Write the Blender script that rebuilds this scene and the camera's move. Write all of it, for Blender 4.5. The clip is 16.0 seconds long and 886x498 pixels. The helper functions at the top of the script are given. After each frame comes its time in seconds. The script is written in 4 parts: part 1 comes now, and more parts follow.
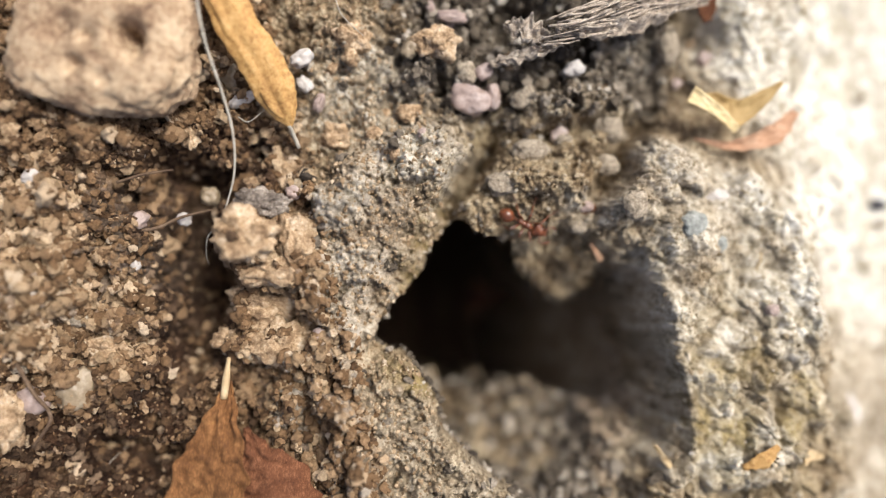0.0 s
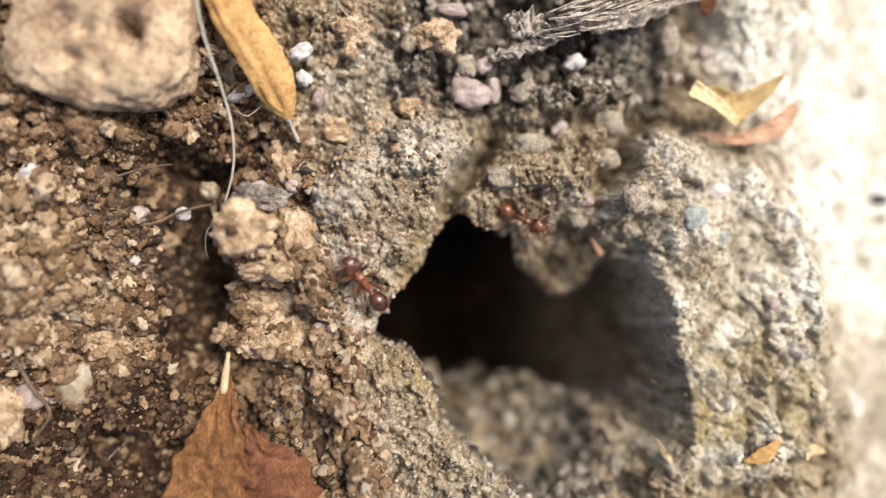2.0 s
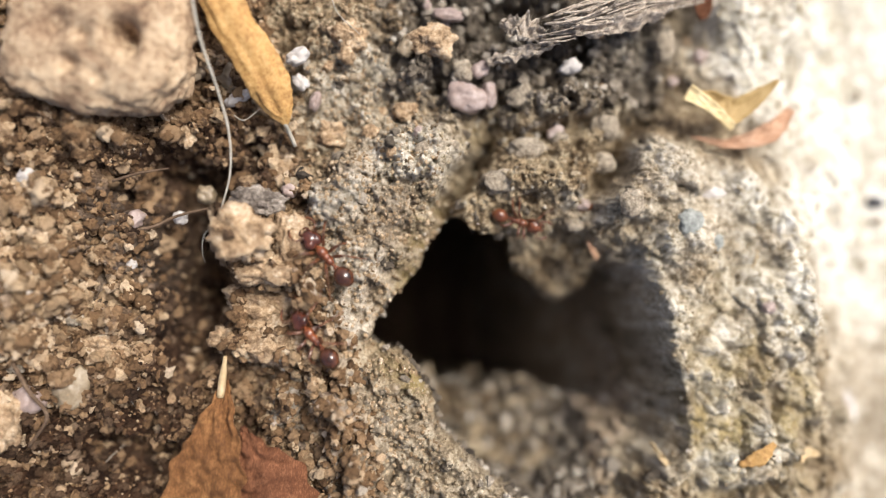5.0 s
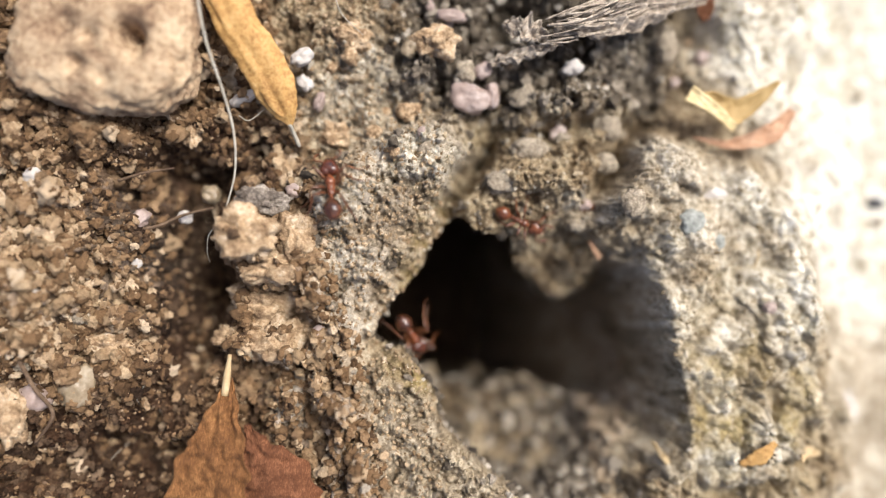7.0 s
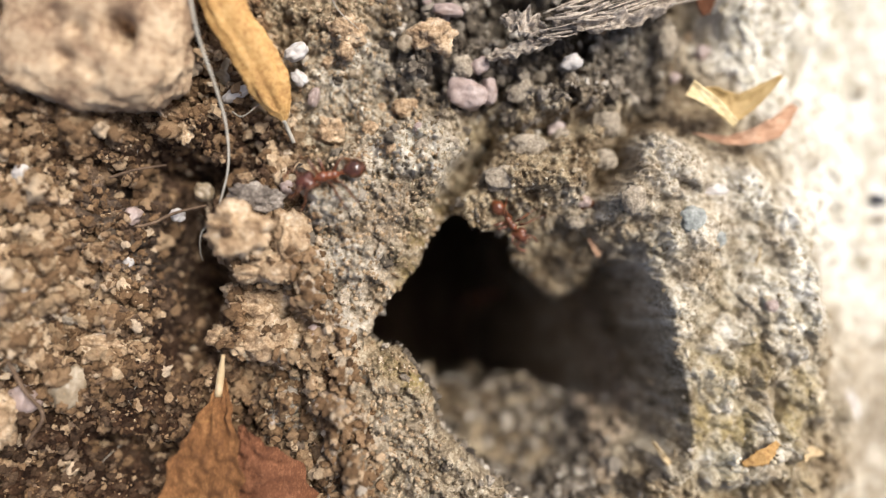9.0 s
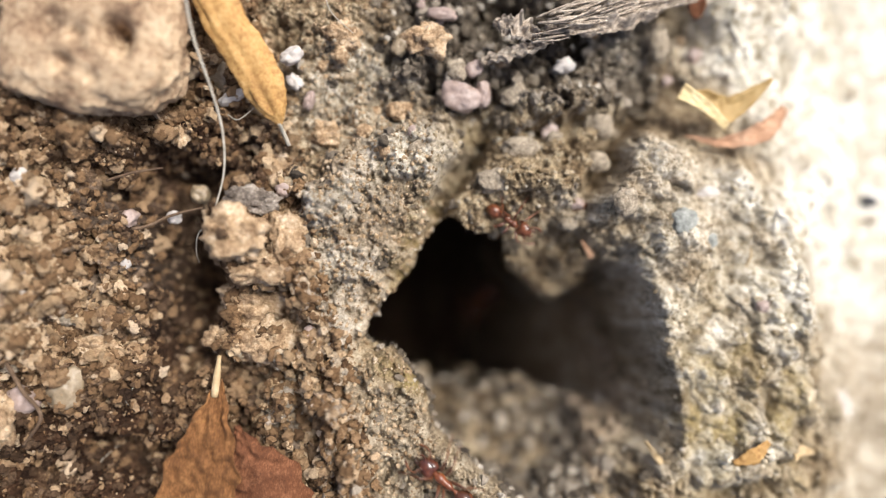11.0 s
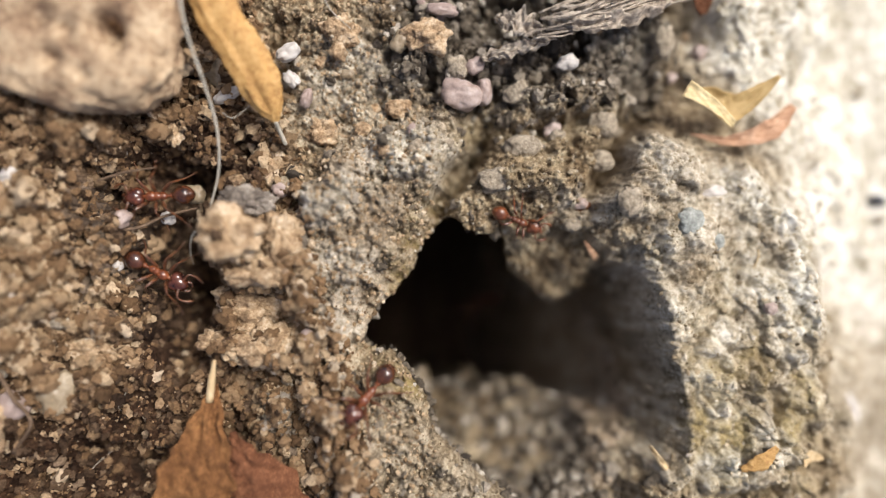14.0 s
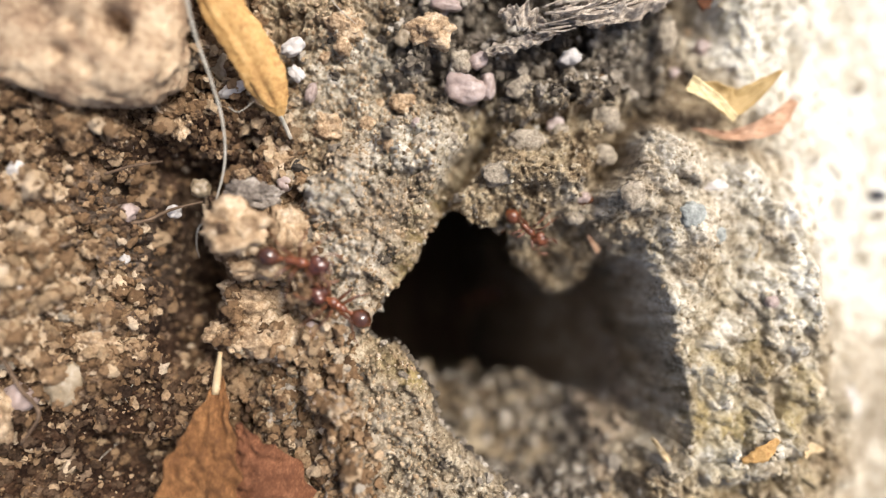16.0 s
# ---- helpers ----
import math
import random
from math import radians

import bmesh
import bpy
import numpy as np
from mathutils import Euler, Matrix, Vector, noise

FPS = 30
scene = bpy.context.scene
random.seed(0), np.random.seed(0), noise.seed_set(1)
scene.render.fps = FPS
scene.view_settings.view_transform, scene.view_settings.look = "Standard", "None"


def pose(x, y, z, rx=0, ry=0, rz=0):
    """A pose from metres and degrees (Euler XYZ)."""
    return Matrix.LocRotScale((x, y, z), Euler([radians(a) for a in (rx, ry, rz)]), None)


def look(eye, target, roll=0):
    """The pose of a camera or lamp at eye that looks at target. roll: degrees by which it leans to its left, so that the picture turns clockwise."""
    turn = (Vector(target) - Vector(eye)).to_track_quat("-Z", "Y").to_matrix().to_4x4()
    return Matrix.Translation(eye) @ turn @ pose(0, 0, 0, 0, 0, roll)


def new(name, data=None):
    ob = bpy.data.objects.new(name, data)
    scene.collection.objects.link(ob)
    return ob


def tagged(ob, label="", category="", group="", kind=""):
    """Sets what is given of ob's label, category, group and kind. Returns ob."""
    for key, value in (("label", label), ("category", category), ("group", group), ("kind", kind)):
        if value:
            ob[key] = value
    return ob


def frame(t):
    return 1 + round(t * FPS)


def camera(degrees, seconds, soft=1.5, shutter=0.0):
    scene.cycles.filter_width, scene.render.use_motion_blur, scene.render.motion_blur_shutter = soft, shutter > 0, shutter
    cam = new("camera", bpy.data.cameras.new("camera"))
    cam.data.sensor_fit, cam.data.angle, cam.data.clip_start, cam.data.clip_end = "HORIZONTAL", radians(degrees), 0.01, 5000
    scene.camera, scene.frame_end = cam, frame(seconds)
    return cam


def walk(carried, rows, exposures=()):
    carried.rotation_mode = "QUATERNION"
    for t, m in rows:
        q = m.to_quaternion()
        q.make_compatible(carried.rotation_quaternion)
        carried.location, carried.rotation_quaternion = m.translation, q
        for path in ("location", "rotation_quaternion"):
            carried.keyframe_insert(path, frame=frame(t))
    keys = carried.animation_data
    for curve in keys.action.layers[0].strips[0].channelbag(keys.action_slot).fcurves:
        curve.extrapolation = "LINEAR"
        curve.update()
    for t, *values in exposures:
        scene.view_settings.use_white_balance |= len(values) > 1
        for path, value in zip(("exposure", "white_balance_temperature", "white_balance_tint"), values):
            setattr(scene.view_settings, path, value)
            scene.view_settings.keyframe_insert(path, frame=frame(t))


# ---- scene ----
MM = 0.001
cam = camera(62, 16.0, soft=1.25, shutter=0.5)
cam.data.dof.use_dof = True
cam.data.dof.focus_distance = 0.0391
cam.data.dof.aperture_fstop = 9.5
PATH = [
    (0.0, pose(0.000000, -0.000000, 0.041600, 0.000, 0.000, 0.000)),
    (0.5, pose(-0.000179, 0.000048, 0.041362, -0.252, -0.037, 0.009)),
    (1.0, pose(-0.000173, -0.000155, 0.041374, -0.116, -0.020, -0.021)),
    (1.5, pose(-0.000033, -0.000011, 0.041298, -0.398, -0.075, -0.069)),
    (2.0, pose(-0.000028, -0.000177, 0.041471, -0.178, -0.037, -0.076)),
    (2.5, pose(0.000013, -0.000164, 0.041575, -0.145, -0.081, -0.085)),
    (3.0, pose(0.000126, -0.000149, 0.041764, -0.183, 0.004, -0.095)),
    (3.5, pose(0.000148, -0.000139, 0.041884, -0.103, -0.063, -0.114)),
    (4.0, pose(0.000052, 0.000063, 0.041439, -0.263, -0.244, -0.110)),
    (6.5, pose(0.000111, -0.000036, 0.041860, -0.005, -0.029, -0.019)),
    (7.0, pose(0.000000, -0.000001, 0.041859, -0.159, -0.042, 0.006)),
    (7.5, pose(0.000102, -0.000171, 0.041879, 0.058, -0.167, -0.048)),
    (8.0, pose(0.000186, -0.000061, 0.041539, -0.085, -0.229, -0.110)),
    (8.5, pose(0.000085, 0.000082, 0.041191, -0.301, -0.237, -0.118)),
    (9.0, pose(0.000018, -0.000076, 0.041199, -0.219, -0.243, -0.113)),
    (11.5, pose(0.000387, -0.000016, 0.041653, -0.137, -0.327, -0.220)),
    (12.0, pose(0.000422, -0.000063, 0.041611, -0.033, -0.379, -0.254)),
    (12.5, pose(0.000356, -0.000121, 0.041645, 0.045, -0.381, -0.248)),
    (13.0, pose(0.000482, -0.000129, 0.041650, 0.056, -0.372, -0.266)),
    (13.5, pose(0.000387, -0.000055, 0.041376, -0.005, -0.449, -0.275)),
    (14.0, pose(0.000240, 0.000050, 0.040648, -0.178, -0.357, -0.228)),
    (14.5, pose(0.000100, 0.000051, 0.040531, -0.441, -0.462, -0.275)),
    (15.0, pose(0.000081, -0.000086, 0.040515, -0.355, -0.335, -0.230)),
    (15.5, pose(0.000041, 0.000029, 0.040496, -0.567, -0.301, -0.233)),
    (16.0, pose(0.000075, -0.000128, 0.040957, -0.431, -0.297, -0.211)),
]
EXPOSURES = [(0, 0.45), (1, 0.51), (2, 0.57), (3, 0.62), (3.5, 0.62), (4, 0.49), (6.5, 0.53), (7.5, 0.57), (8.5, 0.47), (9, 0.47), (11.5, 0.55), (13, 0.53),
             (13.5, 0.49), (14, 0.35), (14.5, 0.32), (15, 0.40), (15.5, 0.45), (16, 0.60)]
walk(cam, PATH, EXPOSURES)

# ---- daylight: hazy sun over the bare slab, open sky ----
SUN_ELEVATION, SUN_AZIMUTH = 56, 52  # degrees; azimuth clockwise from +y
world = bpy.data.worlds.new("sky")
scene.world = world
world.use_nodes = True
wt = world.node_tree
sky = wt.nodes.new("ShaderNodeTexSky")
sky.sky_type = "NISHITA"
sky.sun_disc = False
sky.sun_elevation, sky.sun_rotation = radians(SUN_ELEVATION), radians(SUN_AZIMUTH)
sky.dust_density, sky.air_density, sky.ozone_density = 5.0, 0.65, 0.6
wt.links.new(sky.outputs["Color"], wt.nodes["Background"].inputs["Color"])
wt.nodes["Background"].inputs["Strength"].default_value = 0.15
sun_data = bpy.data.lights.new("sun", "SUN")
sun_data.energy, sun_data.angle, sun_data.color = 3.1, radians(20), (1.0, 0.99, 0.955)
sun = new("sun", sun_data)
ce, se = math.cos(radians(SUN_ELEVATION)), math.sin(radians(SUN_ELEVATION))
sun.matrix_world = look((0.3 * ce * math.sin(radians(SUN_AZIMUTH)), 0.3 * ce * math.cos(radians(SUN_AZIMUTH)), 0.3 * se), (0, 0, 0))


# ---- materials (their scales are per millimetre) ----
class Nodes:
    """A node material under construction."""

    def __init__(self, name, roughness=0.9, specular=0.3):
        self.mat = bpy.data.materials.new(name)
        self.mat.use_nodes = True
        self.tree = self.mat.node_tree
        self.shader = self.tree.nodes["Principled BSDF"]
        self.set("Roughness", roughness)
        self.set("Specular IOR Level", specular)
        self.where = None

    def set(self, socket, value):
        if isinstance(value, bpy.types.NodeSocket):
            self.tree.links.new(value, self.shader.inputs[socket])
        else:
            self.shader.inputs[socket].default_value = value

    def node(self, kind, **inputs):
        n = self.tree.nodes.new(kind)
        for key, value in inputs.items():
            s = n.inputs[int(key[1:])] if key[0] == "i" and key[1:].isdigit() else n.inputs[key]
            if isinstance(value, bpy.types.NodeSocket):
                self.tree.links.new(value, s)
            else:
                s.default_value = value
        return n

    def coords(self, stretch=(1, 1, 1)):
        c = self.node("ShaderNodeTexCoord").outputs["Object"]
        m = self.node("ShaderNodeMapping", Vector=c)
        m.inputs["Scale"].default_value = [1000 * s for s in stretch]
        return m.outputs["Vector"]

    def noise(self, scale, detail=3.0, rough=0.6, vector=None, distort=0.0):
        if vector is None:
            self.where = self.where or self.coords()
            vector = self.where
        return self.node("ShaderNodeTexNoise", Vector=vector, Scale=scale, Detail=detail, Roughness=rough, Distortion=distort).outputs["Fac"]

    def cells(self, scale, vector=None):
        self.where = self.where or self.coords()
        return self.node("ShaderNodeTexVoronoi", Vector=vector or self.where, Scale=scale)

    def ramp(self, fac, stops):
        r = self.node("ShaderNodeValToRGB", Fac=fac)
        e = r.color_ramp.elements
        while len(e) < len(stops):
            e.new(0.5)
        for el, (p, c) in zip(e, stops):
            el.position, el.color = p, (*c, 1)
        return r.outputs["Color"]

    def mix(self, fac, a, b, kind="MIX"):
        m = self.tree.nodes.new("ShaderNodeMix")
        m.data_type, m.blend_type = "RGBA", kind
        for s, v in ((m.inputs[0], fac), (m.inputs[6], a), (m.inputs[7], b)):
            if isinstance(v, bpy.types.NodeSocket):
                self.tree.links.new(v, s)
            else:
                s.default_value = v if not isinstance(v, tuple) else (*v, 1)
        return m.outputs[2]

    def math(self, op, a, b=0.0):
        m = self.node("ShaderNodeMath", i0=a, i1=b)
        m.operation = op
        return m.outputs[0]

    def attr(self, name):
        a = self.tree.nodes.new("ShaderNodeAttribute")
        a.attribute_name = name
        return a.outputs["Fac"]

    def bump(self, height, distance=0.05, strength=0.8):
        b = self.node("ShaderNodeBump", Height=height, Distance=distance * MM, Strength=strength)
        self.set("Normal", b.outputs["Normal"])


def earth_material():
    m = Nodes("earth", 0.95, 0.15)
    patch, mid, fine, dust = m.noise(0.35, 4), m.noise(1.3, 4), m.noise(5.0, 5, 0.7), m.noise(14, 3, 0.7)
    speck = m.cells(2.6).outputs["Color"]
    grit = m.cells(6.5).outputs["Color"]
    v = m.math("ADD", m.math("MULTIPLY", mid, 0.35), m.math("MULTIPLY", fine, 0.35))
    v = m.math("ADD", v, m.math("MULTIPLY", speck, 0.10))
    v = m.math("ADD", v, m.math("MULTIPLY", grit, 0.20))
    v = m.math("ADD", v, m.math("MULTIPLY", m.attr("tone"), 0.30))
    soil = m.ramp(v, ((0.26, (0.026, 0.014, 0.008)), (0.40, (0.069, 0.040, 0.023)), (0.53, (0.154, 0.095, 0.054)), (0.68, (0.286, 0.194, 0.123)), (0.82, (0.427, 0.332, 0.234))))
    mortar = m.ramp(v, ((0.26, (0.047, 0.034, 0.022)), (0.40, (0.148, 0.106, 0.063)), (0.53, (0.280, 0.213, 0.130)), (0.68, (0.440, 0.365, 0.245)), (0.82, (0.57, 0.520, 0.41))))
    grey = m.ramp(v, ((0.26, (0.020, 0.015, 0.011)), (0.40, (0.062, 0.050, 0.038)), (0.53, (0.14, 0.117, 0.090)), (0.68, (0.30, 0.265, 0.215)), (0.82, (0.52, 0.48, 0.41))))
    pale = m.ramp(v, ((0.26, (0.214, 0.175, 0.106)), (0.40, (0.449, 0.405, 0.313)), (0.53, (0.643, 0.610, 0.520)), (0.70, (0.86, 0.845, 0.79))))
    moss = m.ramp(fine, ((0.3, (0.15, 0.108, 0.036)), (0.7, (0.40, 0.305, 0.125))))
    c = m.mix(m.attr("mortar"), soil, mortar)
    # Dark soil and the painted shade of hollows multiply the soil colour down.
    c = m.mix(m.attr("shade_dark"), c, m.mix(1.0, soil, (0.31, 0.26, 0.24), "MULTIPLY"))
    c = m.mix(m.attr("grey"), c, grey)
    c = m.mix(m.attr("pale"), c, pale)
    c = m.mix(m.attr("moss"), c, moss)
    stain = m.ramp(patch, ((0.36, (0.62, 0.56, 0.5)), (0.55, (1, 1, 1))))
    c = m.mix(m.math("SUBTRACT", 0.8, m.math("MULTIPLY", m.attr("pale"), 0.55)), c, stain, "MULTIPLY")
    m.set("Base Color", c)
    m.bump(m.math("ADD", fine, m.math("MULTIPLY", dust, 0.5)), 0.12, 0.9)
    return m.mat


def mineral_material(name, stops, scale=1.2, roughness=0.75, bump=0.05, grain=7.0, specular=0.3):
    """A stone or crumb; colour varies from piece to piece and over the piece."""
    m = Nodes(name, roughness, specular)
    a, b = m.noise(scale, 4, 0.65), m.noise(grain, 4, 0.7)
    v = m.math("ADD", m.math("MULTIPLY", a, 0.6), m.math("MULTIPLY", b, 0.4))
    m.set("Base Color", m.ramp(v, stops))
    m.bump(m.math("ADD", a, b), bump, 0.9)
    return m.mat


def grain_material(name, stops, per_island):
    m = Nodes(name, 0.92, 0.12)
    if per_island:
        r = m.node("ShaderNodeNewGeometry").outputs["Random Per Island"]
    else:
        r = m.node("ShaderNodeObjectInfo").outputs["Random"]
    c = m.ramp(r, stops)
    n = m.noise(7.0, 5, 0.75)
    c = m.mix(0.85, c, m.ramp(n, ((0.3, (0.45, 0.4, 0.36)), (0.6, (1.1, 1.06, 1.0)))), "MULTIPLY")
    m.set("Base Color", c)
    m.bump(n, 0.05, 0.8)
    return m.mat


def leaf_material(name, dark, mid, light, stretch=(1, 6, 6), scale=1.0, roughness=0.6):
    m = Nodes(name, roughness, 0.35)
    long = m.noise(scale * 2.5, 4, 0.65, m.coords(stretch))
    blot, fine = m.noise(scale * 0.8, 3), m.noise(8, 3, 0.7)
    v = m.math("ADD", m.math("MULTIPLY", long, 0.5), m.math("ADD", m.math("MULTIPLY", blot, 0.35), m.math("MULTIPLY", fine, 0.15)))
    m.set("Base Color", m.ramp(v, ((0.32, dark), (0.5, mid), (0.68, light))))
    m.set("Subsurface Weight", 0.0)
    m.bump(m.math("ADD", long, fine), 0.06, 0.7)
    return m.mat


def chitin_material(name, base, tip, roughness=0.28):
    m = Nodes(name, roughness, 0.6)
    n = m.noise(3.0, 3)
    m.set("Base Color", m.ramp(n, ((0.35, base), (0.65, tip))))
    m.bump(m.noise(12, 2), 0.008, 0.35)
    return m.mat


EARTH = earth_material()
BROWN_STOPS = ((0.0, (0.075, 0.045, 0.025)), (0.25, (0.134, 0.083, 0.045)), (0.5, (0.176, 0.112, 0.063)), (0.78, (0.270, 0.186, 0.112)), (0.94, (0.367, 0.277, 0.182)), (1.0, (0.470, 0.386, 0.286)))
GREY_STOPS = ((0.0, (0.044, 0.037, 0.031)), (0.3, (0.092, 0.078, 0.061)), (0.6, (0.165, 0.142, 0.114)), (0.9, (0.31, 0.278, 0.232)), (1.0, (0.494, 0.469, 0.419)))
TAN_STOPS = ((0.0, (0.074, 0.055, 0.036)), (0.25, (0.185, 0.145, 0.094)), (0.6, (0.288, 0.235, 0.159)), (0.92, (0.389, 0.338, 0.249)), (1.0, (0.510, 0.480, 0.413)))
GRAIN_BROWN = grain_material("brown_grains", BROWN_STOPS, True)
# Darkened copy of the brown stops, for painted shade and darker ground.
SHADE_DARK_STOPS = ((0.0, (0.020, 0.012, 0.008)), (0.4, (0.058, 0.036, 0.022)), (0.8, (0.105, 0.070, 0.045)), (1.0, (0.20, 0.145, 0.10)))
GRAIN_SHADE_DARK = grain_material("damp_grains", SHADE_DARK_STOPS, True)
GRAIN_BROWN_SINGLE = grain_material("brown_grain", BROWN_STOPS, False)
GRAIN_GREY = grain_material("grey_grains", GREY_STOPS, True)
PALE_STOPS = ((0.0, (0.22, 0.18, 0.12)), (0.3, (0.36, 0.31, 0.22)), (0.7, (0.48, 0.43, 0.33)), (1.0, (0.62, 0.57, 0.48)))
GRAIN_PALE = grain_material("pale_grains", PALE_STOPS, True)
GRAIN_TAN = grain_material("tan_grains", TAN_STOPS, True)
WARM_STOPS = ((0.0, (0.13, 0.088, 0.053)), (0.25, (0.25, 0.178, 0.108)), (0.6, (0.345, 0.260, 0.167)), (0.92, (0.45, 0.355, 0.245)), (1.0, (0.55, 0.47, 0.365)))
GRAIN_WARM = grain_material("warm_grains", WARM_STOPS, True)
DUN_STOPS = ((0.0, (0.13, 0.100, 0.070)), (0.3, (0.26, 0.205, 0.145)), (0.7, (0.37, 0.300, 0.220)), (1.0, (0.50, 0.425, 0.335)))
GRAIN_DUN = grain_material("dun_grains", DUN_STOPS, True)


# ---- ground: one sheet, in millimetres ----
def lattice(ix, iy, seed):
    h = (ix.astype(np.int64) * 374761393 + iy.astype(np.int64) * 668265263 + seed * 982451653) & 0x7FFFFFFF
    h = ((h ^ (h >> 13)) * 1274126177) & 0x7FFFFFFF
    h = ((h ^ (h >> 16)) * 1597334677) & 0x7FFFFFFF
    return ((h ^ (h >> 15)) & 0xFFFFF) / float(0xFFFFF)


def value_noise(x, y, size, seed):
    u, v = x / size, y / size
    i, j = np.floor(u), np.floor(v)
    a, b = u - i, v - j
    a, b = a * a * (3 - 2 * a), b * b * (3 - 2 * b)
    low = lattice(i, j, seed) * (1 - a) + lattice(i + 1, j, seed) * a
    high = lattice(i, j + 1, seed) * (1 - a) + lattice(i + 1, j + 1, seed) * a
    return low * (1 - b) + high * b - 0.5


def fbm(x, y, size, octaves, seed, gain=0.5):
    total, amp = 0.0, 1.0
    for k in range(octaves):
        c, s = math.cos(1.1 * k + 0.4), math.sin(1.1 * k + 0.4)
        total = total + amp * value_noise(c * x - s * y, s * x + c * y, size / 2 ** k, seed + k)
        amp *= gain
    return total


def domes(x, y, size, seed):
    """Packed angular crumbs with tilted tops: height 0..1, and a random value for each crumb."""
    u, v = x / size, y / size
    u, v = u + 0.22 * value_noise(u, v, 0.45, seed + 31), v + 0.22 * value_noise(u, v, 0.45, seed + 37)
    i, j = np.floor(u), np.floor(v)
    best, who, tip = np.full(np.shape(x), 9.0), np.zeros(np.shape(x)), np.zeros(np.shape(x))
    for di in (-1, 0, 1):
        for dj in (-1, 0, 1):
            ci, cj = i + di, j + dj
            px, py = ci + lattice(ci, cj, seed), cj + lattice(ci, cj, seed + 7)
            d = np.hypot(u - px, v - py) / (0.5 + 0.75 * lattice(ci, cj, seed + 13))
            near = d < best
            best = np.where(near, d, best)
            who = np.where(near, lattice(ci, cj, seed + 21), who)
            slope = (lattice(ci, cj, seed + 43) - 0.5) * (u - px) + (lattice(ci, cj, seed + 47) - 0.5) * (v - py)
            tip = np.where(near, slope, tip)
    return np.clip(1.9 * (1 - best), 0, 1) ** 0.7 * (0.35 + 0.65 * who) * (1 + 1.3 * tip), who


def ramp01(v, a, b):
    t = np.clip((v - a) / (b - a), 0, 1)
    return t * t * (3 - 2 * t)


def inside(x, y, corners):
    """Signed distance to a closed outline, positive inside."""
    d, sign = np.full(np.shape(x), 1e9), np.zeros(np.shape(x), bool)
    for (ax, ay), (bx, by) in zip(corners, corners[1:] + corners[:1]):
        ex, ey = bx - ax, by - ay
        t = np.clip(((x - ax) * ex + (y - ay) * ey) / (ex * ex + ey * ey), 0, 1)
        d = np.minimum(d, np.hypot(x - ax - t * ex, y - ay - t * ey))
        cross = ((ay > y) != (by > y)) & (x < (bx - ax) * (y - ay) / (by - ay + 1e-12) + ax)
        sign ^= cross
    return np.where(sign, d, -d)


def hump(x, y, cx, cy, rx, ry, turn=0.0):
    """A rounded hump of height 1 with the radii given."""
    c, s = math.cos(radians(turn)), math.sin(radians(turn))
    u, v = (c * (x - cx) + s * (y - cy)) / rx, (-s * (x - cx) + c * (y - cy)) / ry
    return np.exp(-1.2 * (u * u + v * v) ** 1.4)


def shift_on_rays(x, y, z):
    """West raised, east lowered along rays from the camera's start, to fit its view."""
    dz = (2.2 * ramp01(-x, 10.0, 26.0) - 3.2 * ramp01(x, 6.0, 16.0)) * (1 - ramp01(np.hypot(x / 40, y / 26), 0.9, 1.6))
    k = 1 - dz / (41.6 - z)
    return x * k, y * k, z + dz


def shifted_on_rays(p):
    return Vector([float(v) for v in shift_on_rays(p[0], p[1], p[2])])


PIT = [(1.06, 1.65), (3.30, 0.29), (4.38, -1.50), (5.80, -3.04), (7.72, -3.29), (9.15, -2.15), (10.10, -0.75), (11.10, -0.90),
       (11.85, -3.66), (12.58, -6.88), (13.20, -10.24), (12.60, -11.83), (11.30, -12.70), (11.46, -14.99), (5.61, -14.79), (2.43, -12.26),
       (0.25, -9.87), (-1.11, -6.58), (-2.21, -5.35), (-3.86, -4.95), (-2.89, -3.29), (-1.04, -1.25), (-0.88, 0.09)]
LEFT_RIM = [(-7.56, 3.07), (-5.58, 4.58), (-2.85, 6.71), (0.49, 7.31), (2.00, 5.43), (0.49, 2.76), (-0.88, 0.33), (-1.03, -1.18),
            (-2.85, -3.16), (-3.92, -4.76), (-5.28, -6.34), (-6.34, -4.83), (-7.16, -1.18)]
LOWER_RIM = [(-5.70, -7.94), (-4.41, -5.55), (-2.58, -5.24), (-1.04, -6.41), (0.34, -9.84), (2.48, -12.08), (5.70, -14.38), (5.09, -16.83),
             (-6.87, -16.83), (-6.87, -11.01)]
RIGHT_MASS = [(9.44, 3.52), (11.56, 6.25), (13.84, 5.80), (16.57, 4.58), (19.91, 0.64), (21.12, -4.83), (20.21, -9.99), (16.87, -13.02), (12.32, -13.02),
              (10.80, -10.59), (10.65, -5.43), (9.74, -1.79), (8.68, -0.27), (8.44, 1.55)]


def pit_depth(x, y):
    """Distance inside the ragged mouth of the hole."""
    return inside(x + 0.45 * fbm(x, y, 1.5, 4, 51), y + 0.45 * fbm(x, y, 1.5, 4, 57), PIT)


